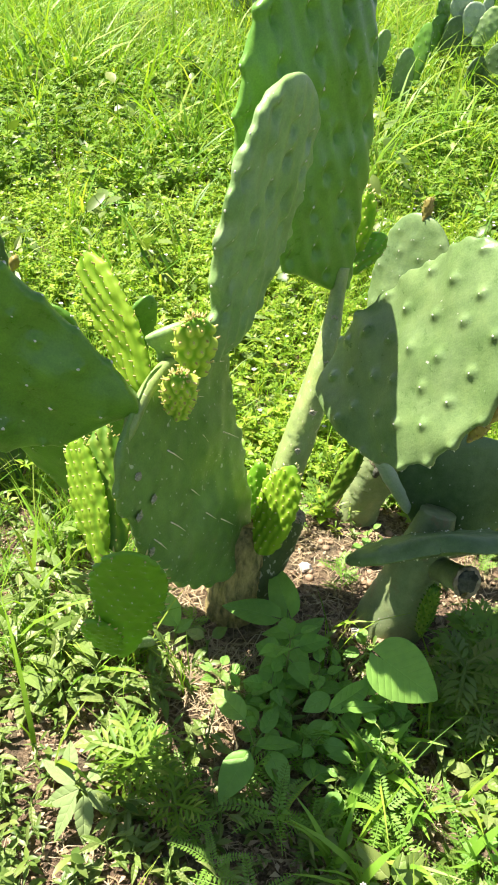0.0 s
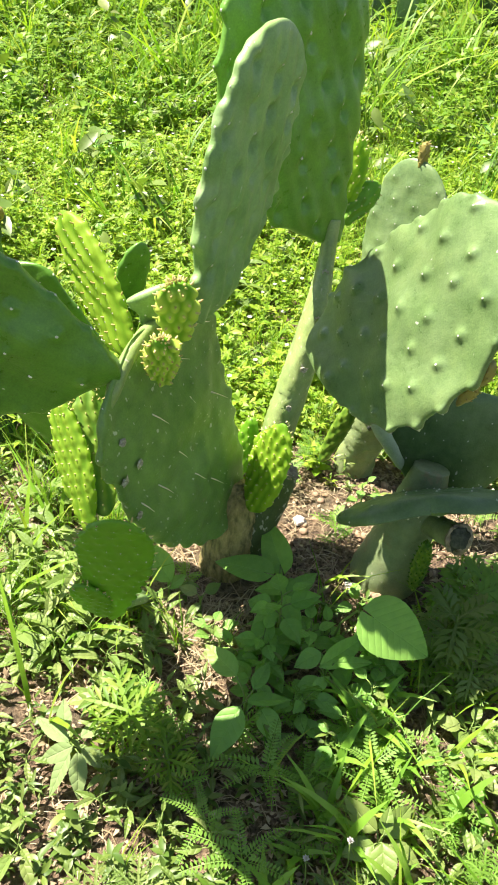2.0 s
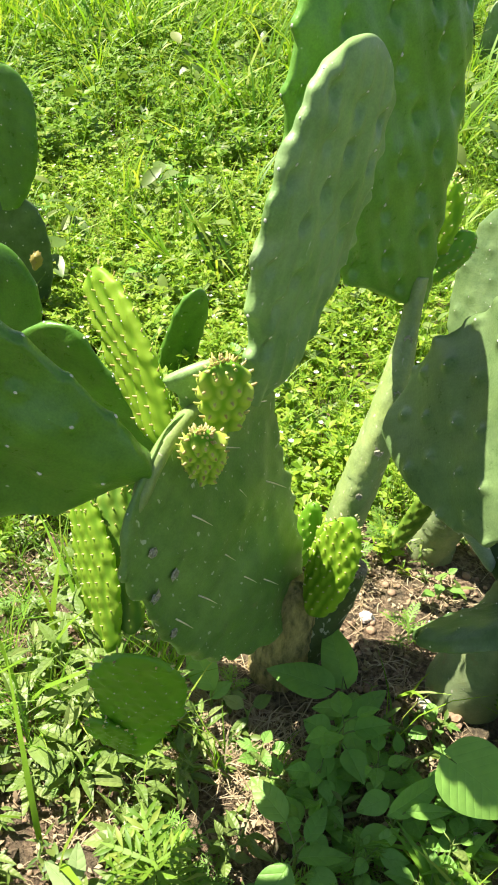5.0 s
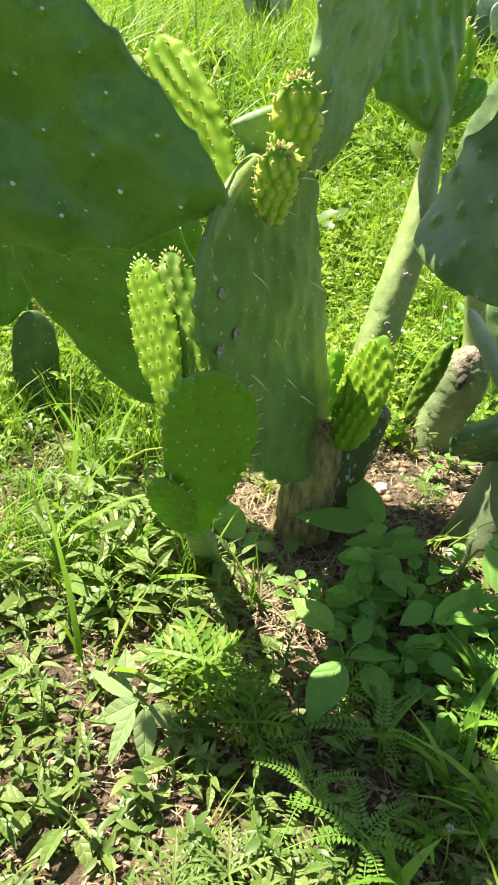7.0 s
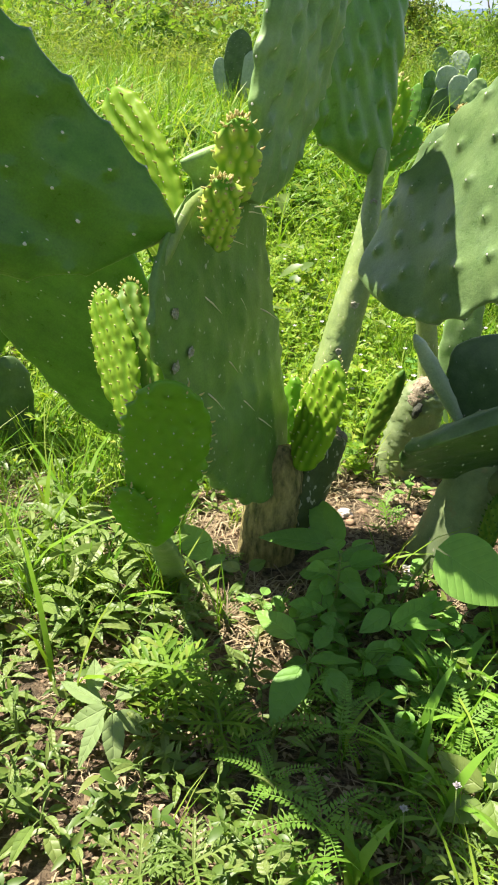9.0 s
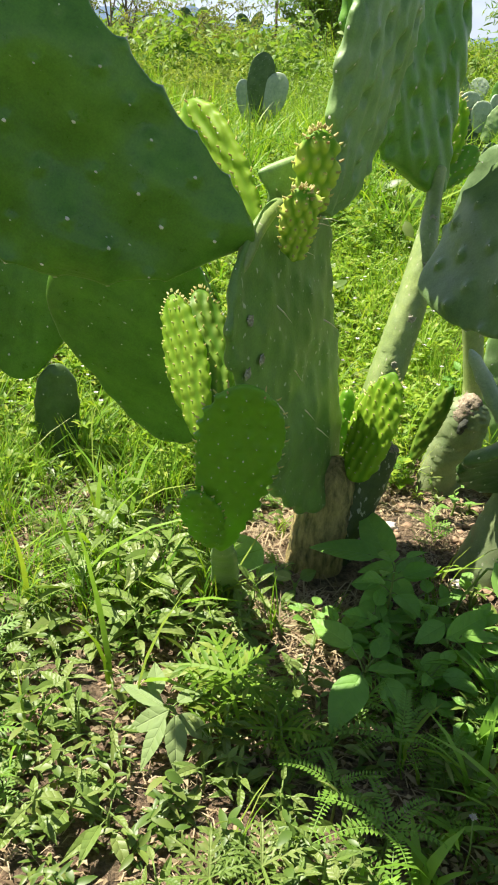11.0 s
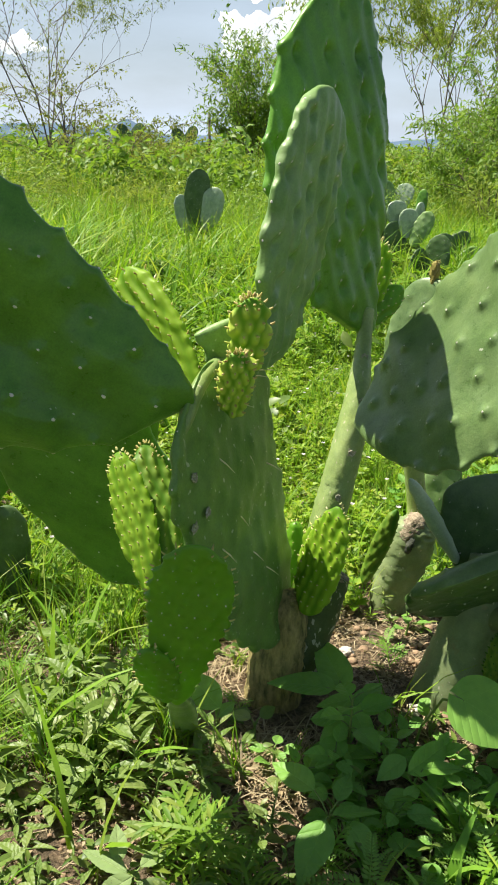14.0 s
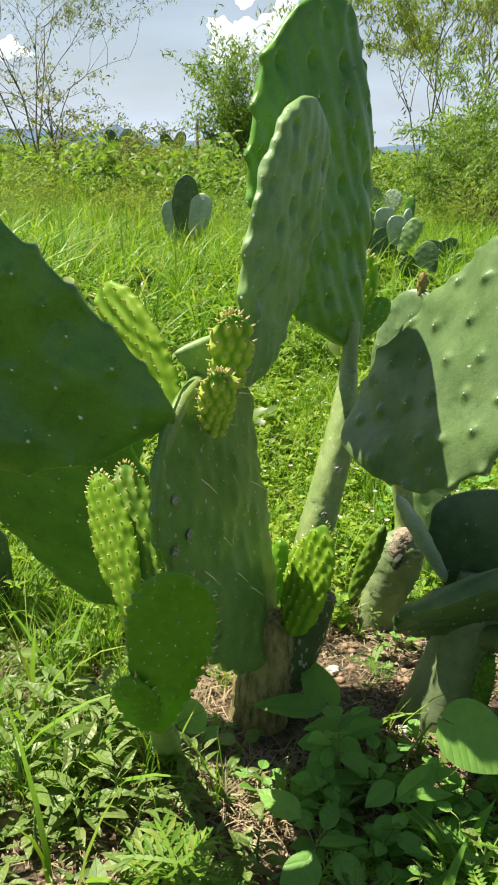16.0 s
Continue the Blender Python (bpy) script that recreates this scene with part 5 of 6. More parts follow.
scatter("field_weeds", BIG_HERBS, places(900, -2.6, 2.8, 2.2, 7.5, lambda x, y: np.clip(patchy(x, y, 1.4, 17.0) * 2.6 - 0.9, 0.1, 1), (0.4, 0.32), seed=19), (0.6, 1.35), MAT_HERB, "larger leafy weeds among the herbs", "weeds", seed=19)
scatter("lush_grass", LUSH, places(200, -2.6, -0.7, 4.6, 7.5, None, (0.5, 0.36), seed=20), (0.7, 1.2), MAT_GRASS, "lush tall grass clump in the field", "grass", seed=20)
scatter("far_herbs", TALL_HERBS, places(7000, -5, 6, 5.5, 14, lambda x, y: np.clip(patchy(x, y, 0.9, 31.0) * 2 - 0.35, 0.1, 1), (0.4, 0.33), seed=15), (0.7, 1.4), MAT_HERB_MID, "tall leafy herbs further out", "weeds", seed=15)
scatter("far_grass", TALL_TUFTS, places(5200, -6, 7, 5, 14, lambda x, y: np.clip(patchy(x, y, 0.8, 3.0) * 2 - 0.4, 0.15, 1), (0.4, 0.33), seed=16), (0.6, 1.2), MAT_GRASS, "tall green grass further out", "grass", seed=16)
scatter("distant_grass", FAR_TUFTS, places(4200, -14, 16, 12, 40, None, (1, 0.33), seed=17), (1.2, 2.6), MAT_GRASS, "distant rough grass", "grass", seed=17)
scatter("side_herbs", HERBS, places(2400, -5, 5.5, -4, 7, lambda x, y: ((np.abs(x - 0.05) > 0.45 + 0.3 * np.maximum(y, 0.6)) | (y < 0.2)) * 1.0, seed=18), (2.0, 3.6), MAT_HERB_BRIGHT, "leafy herbs at the sides", "weeds", seed=18)


MAT_BLADE = leaf_material("soft_grass_blade", [(0.14, 0.313, 0.0324), (0.194, 0.389, 0.0432), (0.27, 0.454, 0.0648)], 0.4, 0.42, "object")


# ---- near broad-leaved weeds, each a plant of its own ----
def broad_leaf_mesh(name, length, width, mat, heart=0.0, fold=0.22, droop=0.35, veins=6, tooth=0.0, n=18, m=10, seed=0):
    """A leaf blade along +y with a folded midrib, raised veins and a drooping tip."""
    r = np.random.default_rng(seed)
    s = np.linspace(0, 1, n)
    prof = np.sin(math.pi * s ** (0.62 if heart else 0.78)) ** (0.75 if heart else 0.9) * (1 - 0.25 * s)
    prof = prof / prof.max()
    prof[0], prof[-1] = 0.04, 0.0
    q = np.linspace(-1, 1, m)
    V = []
    curl = r.normal(0, 0.06)
    for i in range(n):
        w = width * prof[i] * (1 + tooth * (1 if i % 2 else -1))
        for c in q:
            y = s[i] * length - heart * length * 0.22 * abs(c) ** 1.4 * (1 - s[i]) ** 3
            z = fold * abs(c) * w - droop * length * s[i] ** 2.2 * 0.5
            z += 0.016 * length * abs(math.sin(veins * math.pi * (s[i] - 0.28 * abs(c)))) * min(1, abs(c) * 3) * (1 - abs(c) * 0.4)
            z += curl * c * w * s[i]
            V.append((c * w, y, z))
    Fc = []
    for i in range(n - 1):
        for j in range(m - 1):
            a = i * m + j
            Fc.append((a, a + 1, a + m + 1, a + m))
    return mesh_of(name, V, Fc, mat)


LEAF_KINDS = {
    "ovate": broad_leaf_mesh("leaf", 0.05, 0.0165, MAT_LEAF, seed=1),
    "ovate_light": broad_leaf_mesh("leaf", 0.05, 0.0145, MAT_LEAF_LIGHT, tooth=0.05, droop=0.5, seed=2),
    "lance": broad_leaf_mesh("leaf", 0.06, 0.0095, MAT_LEAF_LIGHT, fold=0.4, droop=0.55, veins=8, seed=3),
    "heart": broad_leaf_mesh("leaf", 0.06, 0.027, MAT_LEAF, heart=1.0, fold=0.12, droop=0.3, veins=5, seed=4),
}


def weed(at, height, kind, leaves, size, label, lean=(0, 0), seed=0, category="weed", name="broadleaf_weed", spread=0.9):
    r = np.random.default_rng(seed)
    z0 = float(ground_height(np.array([at[0]]), np.array([at[1]]))[0])
    w = thing(name, (at[0], at[1], z0), label, category, "broad-leaved weeds round the cactus")
    top = np.array([lean[0], lean[1], height])
    P, rad = smooth_path([(0, 0, -0.01, 0.0026), (top[0] * 0.3 + r.normal(0, 0.004), top[1] * 0.3, height * 0.45, 0.0022), (top[0], top[1], height, 0.0012)], 9)
    V, Fc = tube(P, rad, 6)
    part("stem", mesh_of("stem", V, Fc, MAT_STEM), w)
    for k in range(leaves):
        f = 0.3 + 0.7 * (k + 1) / leaves
        i = min(8, int(f * 8))
        yaw = k * 2.4 + r.normal(0, 0.35) + seed
        pitch = r.normal(0.15, 0.22) + 0.4 * (f > 0.9)
        s = size * (0.75 + 0.45 * r.random()) * (1.1 - 0.45 * f ** 3)
        stalk = 0.012 * size + 0.01 * r.random()
        d = Vector((-math.sin(yaw), math.cos(yaw), 0.5)).normalized() * stalk
        a = Vector(P[i])
        V, Fc = tube([a, a + d * 0.5 + Vector((0, 0, stalk * 0.1)), a + d], [0.0011, 0.001, 0.0009], 5)
        part("leaf_stalk", mesh_of("leaf_stalk", V, Fc, MAT_STEM), w)
        m = Matrix.Translation(a + d) @ Euler((pitch, r.normal(0, 0.25), yaw)).to_matrix().to_4x4() @ Matrix.Scale(s, 4)
        part("leaf", LEAF_KINDS[kind], w, m)
    return w


def leaf_pose(base, tip, facing, length):
    """The pose of a leaf blade that runs from base to tip with its upper face turned to facing."""
    y = Vector(tip) - Vector(base)
    size = y.length / length
    y.normalize()
    f = Vector(facing)
    z = (f - y * f.dot(y)).normalized()
    x = y.cross(z)
    m = Matrix((x, y, z)).transposed().to_4x4()
    m.translation = base
    return m, size


def placed_weed(foot, rows, mat, label, name="broadleaf_weed", kind="ovate", height=0.08, seed=0, facing=(0.0, -0.35, 1.0)):
    """A weed whose leaves stand where they are given: rows of base, tip and half width."""
    w = thing(name, foot, label, "weed", "broad-leaved weeds round the cactus")
    o = Vector(foot)
    mid = sum((Vector(b) for b, t, h in rows), Vector()) / len(rows) - o
    P, rad = smooth_path([(0, 0, -0.01, 0.0028), (mid.x * 0.4, mid.y * 0.4, mid.z * 0.5, 0.0024), (mid.x, mid.y, max(mid.z, 0.02), 0.0016)], 8)
    V, Fc = tube(P, rad, 6)
    part("stem", mesh_of("stem", V, Fc, MAT_STEM), w)
    r = np.random.default_rng(seed)
    for k, (b, t, h) in enumerate(rows):
        b, t = Vector(b) - o, Vector(t) - o
        a = Vector(P[5])
        V, Fc = tube([a, (a + b) / 2 + Vector((0, 0, 0.004)), b], [0.0013, 0.0011, 0.001], 5)
        part("leaf_stalk", mesh_of("leaf_stalk", V, Fc, MAT_STEM), w)
        ln = (t - b).length
        me = broad_leaf_mesh("leaf", ln, h, mat, heart=1.0 if kind == "heart" else 0.0, fold=0.14, droop=0.22, veins=6, tooth=0.03 if kind == "toothed" else 0.0, seed=seed * 10 + k)
        m, _ = leaf_pose(b, t, Vector(facing) + Vector(r.normal(0, 0.3, 3)), ln)
        part("leaf", me, w, m)
    return w


SHADE = "broad-leaved green weed in the cactus's shade"
LIT = "pale green leafy weed in the sun"
placed_weed((0.12, 0.99, 0.0), [((0.1, 1.043, 0.09), (0.018, 1.078, 0.085), 0.03), ((0.131, 1.067, 0.085), (0.105, 1.144, 0.12), 0.026), ((0.133, 1.009, 0.09), (0.085, 1.015, 0.08), 0.015), ((0.149, 1.002, 0.09), (0.194, 1.049, 0.09), 0.016), ((0.138, 0.981, 0.085), (0.158, 0.928, 0.06), 0.017), ((0.117, 0.973, 0.08), (0.08, 0.946, 0.06), 0.015)], MAT_LEAF, SHADE, kind="heart", seed=1)
placed_weed((0.07, 0.82, 0.0), [((0.057, 0.847, 0.07), (0.006, 0.905, 0.075), 0.019), ((0.073, 0.801, 0.07), (0.14, 0.816, 0.065), 0.017), ((0.062, 0.793, 0.07), (0.019, 0.725, 0.04), 0.024), ((0.092, 0.8, 0.06), (0.124, 0.755, 0.03), 0.018), ((0.082, 0.819, 0.075), (0.109, 0.871, 0.08), 0.012)], MAT_LEAF, SHADE, seed=2)
placed_weed((0.19, 0.87, 0.0), [((0.183, 0.86, 0.08), (0.273, 0.923, 0.085), 0.018), ((0.187, 0.884, 0.085), (0.145, 0.873, 0.06), 0.016), ((0.207, 0.867, 0.08), (0.273, 0.88, 0.07), 0.01), ((0.217, 0.84, 0.05), (0.257, 0.794, 0.03), 0.02), ((0.187, 0.862, 0.05), (0.146, 0.829, 0.03), 0.018)], MAT_LEAF, SHADE, seed=3)
placed_weed((-0.005, 1.02, 0.0), [((-0.01, 1.027, 0.05), (-0.043, 1.043, 0.052), 0.011), ((0.004, 1.03, 0.05), (0.031, 1.048, 0.055), 0.01), ((-0.004, 1.02, 0.035), (-0.03, 0.99, 0.03), 0.007)], MAT_LEAF_LIGHT, "seedling with bright yellow-green leaves", name="seedling", seed=4)
placed_weed((-0.06, 1.05, 0.0), [((-0.055, 1.052, 0.05), (-0.108, 1.132, 0.07), 0.024), ((-0.06, 1.045, 0.04), (-0.03, 1.075, 0.05), 0.012)], MAT_LEAF, "small weed with ribbed green leaves", seed=5)
placed_weed((-0.165, 0.83, 0.0), [((-0.148, 0.838, 0.045), (-0.189, 0.882, 0.055), 0.014), ((-0.15, 0.83, 0.045), (-0.11, 0.86, 0.05), 0.014), ((-0.155, 0.82, 0.045), (-0.2, 0.815, 0.04), 0.012)], MAT_LEAF_LIGHT, LIT, kind="toothed", seed=6)
placed_weed((-0.18, 0.74, 0.0), [((-0.181, 0.735, 0.06), (-0.238, 0.779, 0.06), 0.0115), ((-0.174, 0.729, 0.06), (-0.226, 0.717, 0.035), 0.0130), ((-0.166, 0.72, 0.06), (-0.16, 0.668, 0.02), 0.0130), ((-0.165, 0.743, 0.06), (-0.128, 0.775, 0.06), 0.0108), ((-0.19, 0.752, 0.06), (-0.196, 0.795, 0.08), 0.0115), ((-0.162, 0.728, 0.055), (-0.118, 0.712, 0.03), 0.0115), ((-0.178, 0.722, 0.055), (-0.205, 0.672, 0.022), 0.0115)], MAT_LEAF_GREY, "greyish pale weed with drooping toothed leaves", kind="toothed", seed=7)
placed_weed((0.24, 0.6, 0.0), [((0.245, 0.615, 0.055), (0.2, 0.66, 0.065), 0.017), ((0.255, 0.61, 0.055), (0.3, 0.65, 0.06), 0.017), ((0.25, 0.6, 0.055), (0.25, 0.545, 0.04), 0.018), ((0.24, 0.6, 0.05), (0.195, 0.59, 0.04), 0.016), ((0.26, 0.6, 0.05), (0.305, 0.58, 0.035), 0.016), ((0.25, 0.605, 0.065), (0.262, 0.635, 0.085), 0.01)], MAT_LEAF_LIGHT, LIT, kind="toothed", seed=8)
weed((0.145, 1.03), 0.05, "ovate", 6, 0.55, SHADE, (0.0, 0.0), 9)
weed((0.27, 1.02), 0.05, "ovate", 6, 0.6, SHADE, (0.0, 0.0), 10)
weed((-0.17, 0.945), 0.07, "lance", 10, 0.8, LIT, (-0.01, -0.01), 18)
weed((-0.105, 0.92), 0.05, "lance", 8, 0.65, LIT, (0.01, 0.0), 19)
weed((-0.2, 1.04), 0.1, "lance", 14, 0.95, LIT, (-0.01, -0.01), 14)
weed((-0.14, 1.02), 0.09, "lance", 12, 0.9, LIT, (0.01, 0.0), 15)
weed((-0.28, 1.06), 0.1, "lance", 13, 1.0, LIT, (0.0, 0.0), 16)
weed((-0.09, 0.93), 0.06, "lance", 9, 0.7, LIT, (0.0, 0.0), 17)
weed((0.36, 0.85), 0.06, "lance", 10, 0.7, LIT, (0.0, 0.0), 20)
weed((0.4, 0.72), 0.06, "ovate_light", 10, 0.7, LIT, (0.0, 0.0), 21)
weed((-0.3, 1.25), 0.09, "ovate_light", 10, 0.9, LIT, (0.0, 0.0), 23)
weed((0.1, 0.9), 0.05, "ovate", 7, 0.8, SHADE, (0.0, 0.0), 32)
weed((0.29, 0.87), 0.05, "ovate", 7, 0.8, SHADE, (0.0, 0.0), 33)
weed((0.02, 0.97), 0.04, "ovate", 6, 0.6, SHADE, (0.0, 0.0), 34)
weed((0.3, 1.3), 0.05, "ovate", 5, 0.6, SHADE, (0.0, 0.0), 27)
for k, (x, y, h, n, z) in enumerate(((0.125, 0.965, 0.125, 14, 1.0), (0.098, 0.93, 0.07, 10, 0.85), (0.165, 0.935, 0.095, 12, 0.8), (0.2, 0.95, 0.06, 8, 0.7), (0.06, 0.92, 0.05, 8, 0.7), (0.24, 0.91, 0.075, 10, 0.8), (0.15, 0.83, 0.06, 9, 0.85), (0.225, 0.8, 0.06, 9, 0.85), (0.275, 0.85, 0.06, 9, 0.8), (0.09, 0.86, 0.06, 9, 0.8), (0.19, 0.765, 0.05, 8, 0.75), (0.31, 0.93, 0.05, 8, 0.7))):
    weed((x, y), h, "ovate", n, z, SHADE, (gr.normal(0, 0.008), -0.006), 200 + k)
for k, (x, y, h, n, z) in enumerate(((-0.24, 1.0, 0.08, 12, 1.15), (-0.225, 0.93, 0.07, 11, 1.05), (-0.31, 0.96, 0.08, 11, 1.15), (-0.2, 1.12, 0.09, 12, 0.9), (-0.33, 1.08, 0.09, 12, 0.95), (-0.16, 0.9, 0.05, 9, 0.9), (-0.27, 1.14, 0.09, 12, 0.9), (-0.08, 0.99, 0.06, 9, 0.7))):
    weed((x, y), h, "lance", n, z, LIT, (gr.normal(0, 0.01), 0.0), 220 + k)
for k in range(44):
    x, y = gr.uniform(-0.4, 0.03), gr.uniform(0.5, 0.95)
    weed((x, y), gr.uniform(0.03, 0.065), ("lance", "ovate_light", "lance", "lance")[k % 4], 8, gr.uniform(0.4, 0.72), LIT, (0.0, 0.0), 240 + k)
for k in range(12):
    weed((gr.uniform(0.28, 0.5), gr.uniform(0.55, 0.98)), gr.uniform(0.03, 0.06), ("ovate", "lance", "ovate_light")[k % 3], 8, gr.uniform(0.45, 0.75), LIT, (0.0, 0.0), 300 + k)
for k in range(26):
    x, y = gr.uniform(-0.9, 1.0), gr.uniform(1.7, 3.2)
    weed((x, y), gr.uniform(0.07, 0.14), ("ovate_light", "lance", "ovate")[k % 3], 10, gr.uniform(0.9, 1.4), "leafy green weed in the open field", (0.0, 0.0), 40 + k)



def feathery_plant(at, length, count, seed):
    r = np.random.default_rng(seed)
    w = thing("feathery_weed", (at[0], at[1], 0.0), "feathery weed with paired small green leaflets", "weed", "feathery weeds in the shade")
    V, Fc = tube([(0, 0, -0.01), (0.002, 0.0, 0.03), (0, 0.002, 0.055)], [0.002, 0.0017, 0.0012], 6)
    part("stem", mesh_of("stem", V, Fc, MAT_STEM), w)
    for k in range(count):
        v, t = pinnate_leaf(r, length * (0.75 + 0.4 * r.random()), 13)
        a = k * 2 * math.pi / count + r.normal(0, 0.25)
        part("leaf", quick_mesh("leaf", v, t, MAT_FERNY), w, Matrix.Translation((0, 0, 0.05)) @ Euler((r.normal(0.2, 0.15), 0, a)).to_matrix().to_4x4())


for k, (x, y, ln, n) in enumerate(((0.1, 0.705, 0.085, 6), (0.065, 0.575, 0.085, 6), (0.25, 0.715, 0.075, 5), (0.015, 0.63, 0.06, 5), (0.36, 0.93, 0.07, 6))):
    feathery_plant((x, y), ln, n, 70 + k)


def blade_plant(at, height, blades, width, seed, label="soft broad green grass blades in the shade"):
    r = np.random.default_rng(seed)
    w = thing("broad_grass_plant", (at[0], at[1], 0.0), label, "grass", "broad grass round the cactus")
    for k in range(blades):
        v, t = tuft(r, height * 0.72, 1, width * 1.15, 0.8, 5)
        part("blade", quick_mesh("blade", v, t, MAT_BLADE), w)


for k, (x, y, h, n) in enumerate(((0.2, 0.735, 0.15, 6), (0.175, 0.65, 0.15, 7), (0.105, 0.54, 0.14, 6), (0.21, 0.61, 0.16, 7), (0.265, 0.66, 0.14, 6), (0.31, 0.73, 0.15, 6), (0.145, 0.6, 0.13, 5), (0.28, 0.56, 0.15, 6), (0.04, 0.52, 0.12, 5), (0.37, 0.66, 0.15, 6),
                                   (0.275, 0.83, 0.14, 6), (0.25, 0.78, 0.14, 5), (0.23, 0.85, 0.13, 5))):
    blade_plant((x, y), h, n, 0.0052, 90 + k)

for k, (x, y, h) in enumerate(((0.144, 0.559, 0.085), (0.2, 0.575, 0.1))):
    fl = thing("pink_flower", (x, y, 0.0), "tiny pale pink flower head on a thin stalk", "flower", "pale flower heads")
    V, Fc = tube([(0, 0, -0.01), (0.003, 0, h * 0.5), (0.0, 0.004, h)], [0.0011, 0.001, 0.0009], 5)
    part("stalk", mesh_of("stalk", V, Fc, MAT_STEM), fl)
    hv = joined([(turned(tiny_leaf(0.0055, 0.0016, -0.1)[0], a * 0.9, 0.2 + 0.28 * (a % 5), 0, (0.0, 0.004, h)), tiny_leaf(1, 1)[1]) for a in range(22)])
    part("flower_head", quick_mesh("flower_head", hv[0], hv[1], MAT_FLOWER), fl, None, "round pale pink flower head")

for k, (x, y) in enumerate(((-0.067, 0.545), (-0.12, 0.53), (0.21, 0.53))):
    lw = thing("lobed_weed", (x, y, 0.0), "bright yellow-green weed with lobed leaves", "weed", "lobed weeds in the sun")
    lr = np.random.default_rng(130 + k)
    for q in range(7):
        v, t = lobed_leaf(lr, 0.042 + 0.014 * lr.random(), 4, 0.33)
        part("leaf", quick_mesh("leaf", v, t, MAT_LEAF_LIGHT), lw, Matrix.Translation((0, 0, 0.03)) @ Euler((lr.normal(0.45, 0.2), 0, q * 2.4)).to_matrix().to_4x4())

FERNY_PLACES = ((-0.1, 0.775, 0.085, 13, 0.07, MAT_HERB_MID, 0.11), (0.405, 0.93, 0.125, 12, 0.07, MAT_LEAF_LIGHT, 0.17), (0.445, 0.995, 0.1, 12, 0.075, MAT_FERNY, 0.17), (-0.04, 0.72, 0.05, 9, 0.055, MAT_HERB_MID, 0.11),
                (0.425, 0.87, 0.08, 11, 0.06, MAT_LEAF_LIGHT, 0.16), (0.46, 0.93, 0.075, 10, 0.065, MAT_FERNY, 0.16), (0.48, 1.04, 0.09, 11, 0.07, MAT_FERNY, 0.16), (0.375, 0.89, 0.05, 9, 0.055, MAT_FERNY, 0.16))
for k, (x, y, h, n, ln, mat, lobe) in enumerate(FERNY_PLACES):
    fw = thing("ferny_weed", (x, y, 0.0), "upright weed with finely cut ferny green leaves", "weed", "ferny weeds beside the cactus")
    lr = np.random.default_rng(160 + k)
    V, Fc = tube([(0, 0, -0.01), (0.002, 0, h * 0.5), (0.0, 0.003, h)], [0.0024, 0.002, 0.0013], 6)
    part("stem", mesh_of("stem", V, Fc, MAT_STEM), fw)
    for q in range(n):
        v, t = lobed_leaf(lr, ln * (0.75 + 0.4 * lr.random()), 4, 0.42, lobe)
        part("leaf", quick_mesh("leaf", v, t, mat), fw, Matrix.Translation((0, 0, h * (0.35 + 0.65 * (q + 1) / n))) @ Euler((lr.normal(0.3, 0.2), lr.normal(0, 0.2), q * 2.4)).to_matrix().to_4x4())

# the climbing plant with one large heart-shaped leaf
vine = thing("heart_leaf_vine", (0.21, 0.95, 0.0), "vine with one large sunlit heart-shaped leaf", "vine")
V, Fc = tube([(0.0, 0.0, 0.0), (0.01, -0.02, 0.1), (0.025, -0.05, 0.165), (0.045, -0.075, 0.18)], [0.0022, 0.002, 0.0018, 0.0015], 6)
part("stem", mesh_of("stem", V, Fc, MAT_STEM), vine)
hm, hs = leaf_pose((0.045, -0.075, 0.18), (0.128, -0.115, 0.142), (-0.05, -0.62, 0.78), 0.088)
big_leaf = broad_leaf_mesh("leaf", 0.1, 0.045, MAT_LEAF, heart=1.0, fold=0.05, droop=0.2, veins=6, seed=9, n=26, m=16)
part("leaf", big_leaf, vine, hm, "large heart-shaped green leaf")


# ---- soil clods, pebbles and dry roots ----
def lump(name, size, mat, seed, detail=2):
    bm = bmesh.new()
    bmesh.ops.create_icosphere(bm, subdivisions=detail, radius=size)
    for v in bm.verts:
        k = 1 + 0.45 * noise.noise(v.co * (1.6 / size) * 0.9 + Vector((seed, 0, 0))) + 0.2 * noise.noise(v.co * (4 / size) + Vector((0, seed, 0)))
        v.co *= k
        v.co.z *= 0.65
    me = bpy.data.meshes.new(name)
    bm.to_mesh(me)
    bm.free()
    me.materials.append(mat)
    return me


def lump_shape(seed):
    me = lump("lump", 1.0, MAT_CLOD, seed, 1)
    v = np.array([p.co[:] for p in me.vertices])
    t = np.array([p.vertices[:] for p in me.polygons])
    bpy.data.meshes.remove(me)
    return v, t


CLODS = [lump_shape(s * 3.7) for s in range(5)]
scatter("soil_crumbs", CLODS, places(2600, -0.6, 0.8, 0.35, 1.7, lambda x, y: clear_of_stems(x, y) * 0.9, seed=24), (0.0012, 0.005), MAT_CLOD, "small crumbs of brown soil", "soil", lift=0.003, tilt=0, seed=24)
DEAD = [joined([(turned(tiny_leaf(0.008 + 0.008 * gr.random(), 0.003, 0.6)[0], gr.random() * 6.28, gr.normal(0, 0.5), gr.normal(0, 0.6), (gr.normal(0, 0.012), gr.normal(0, 0.012), 0.004)), tiny_leaf(1, 1)[1]) for _ in range(5)]) for _ in range(5)]
scatter("dead_leaves", DEAD, places(1500, -0.6, 0.8, 0.35, 1.7, lambda x, y: clear_of_stems(x, y), seed=25), (0.6, 1.3), MAT_STRAW, "curled bits of dead brown leaves", "litter", lift=0.003, seed=25)
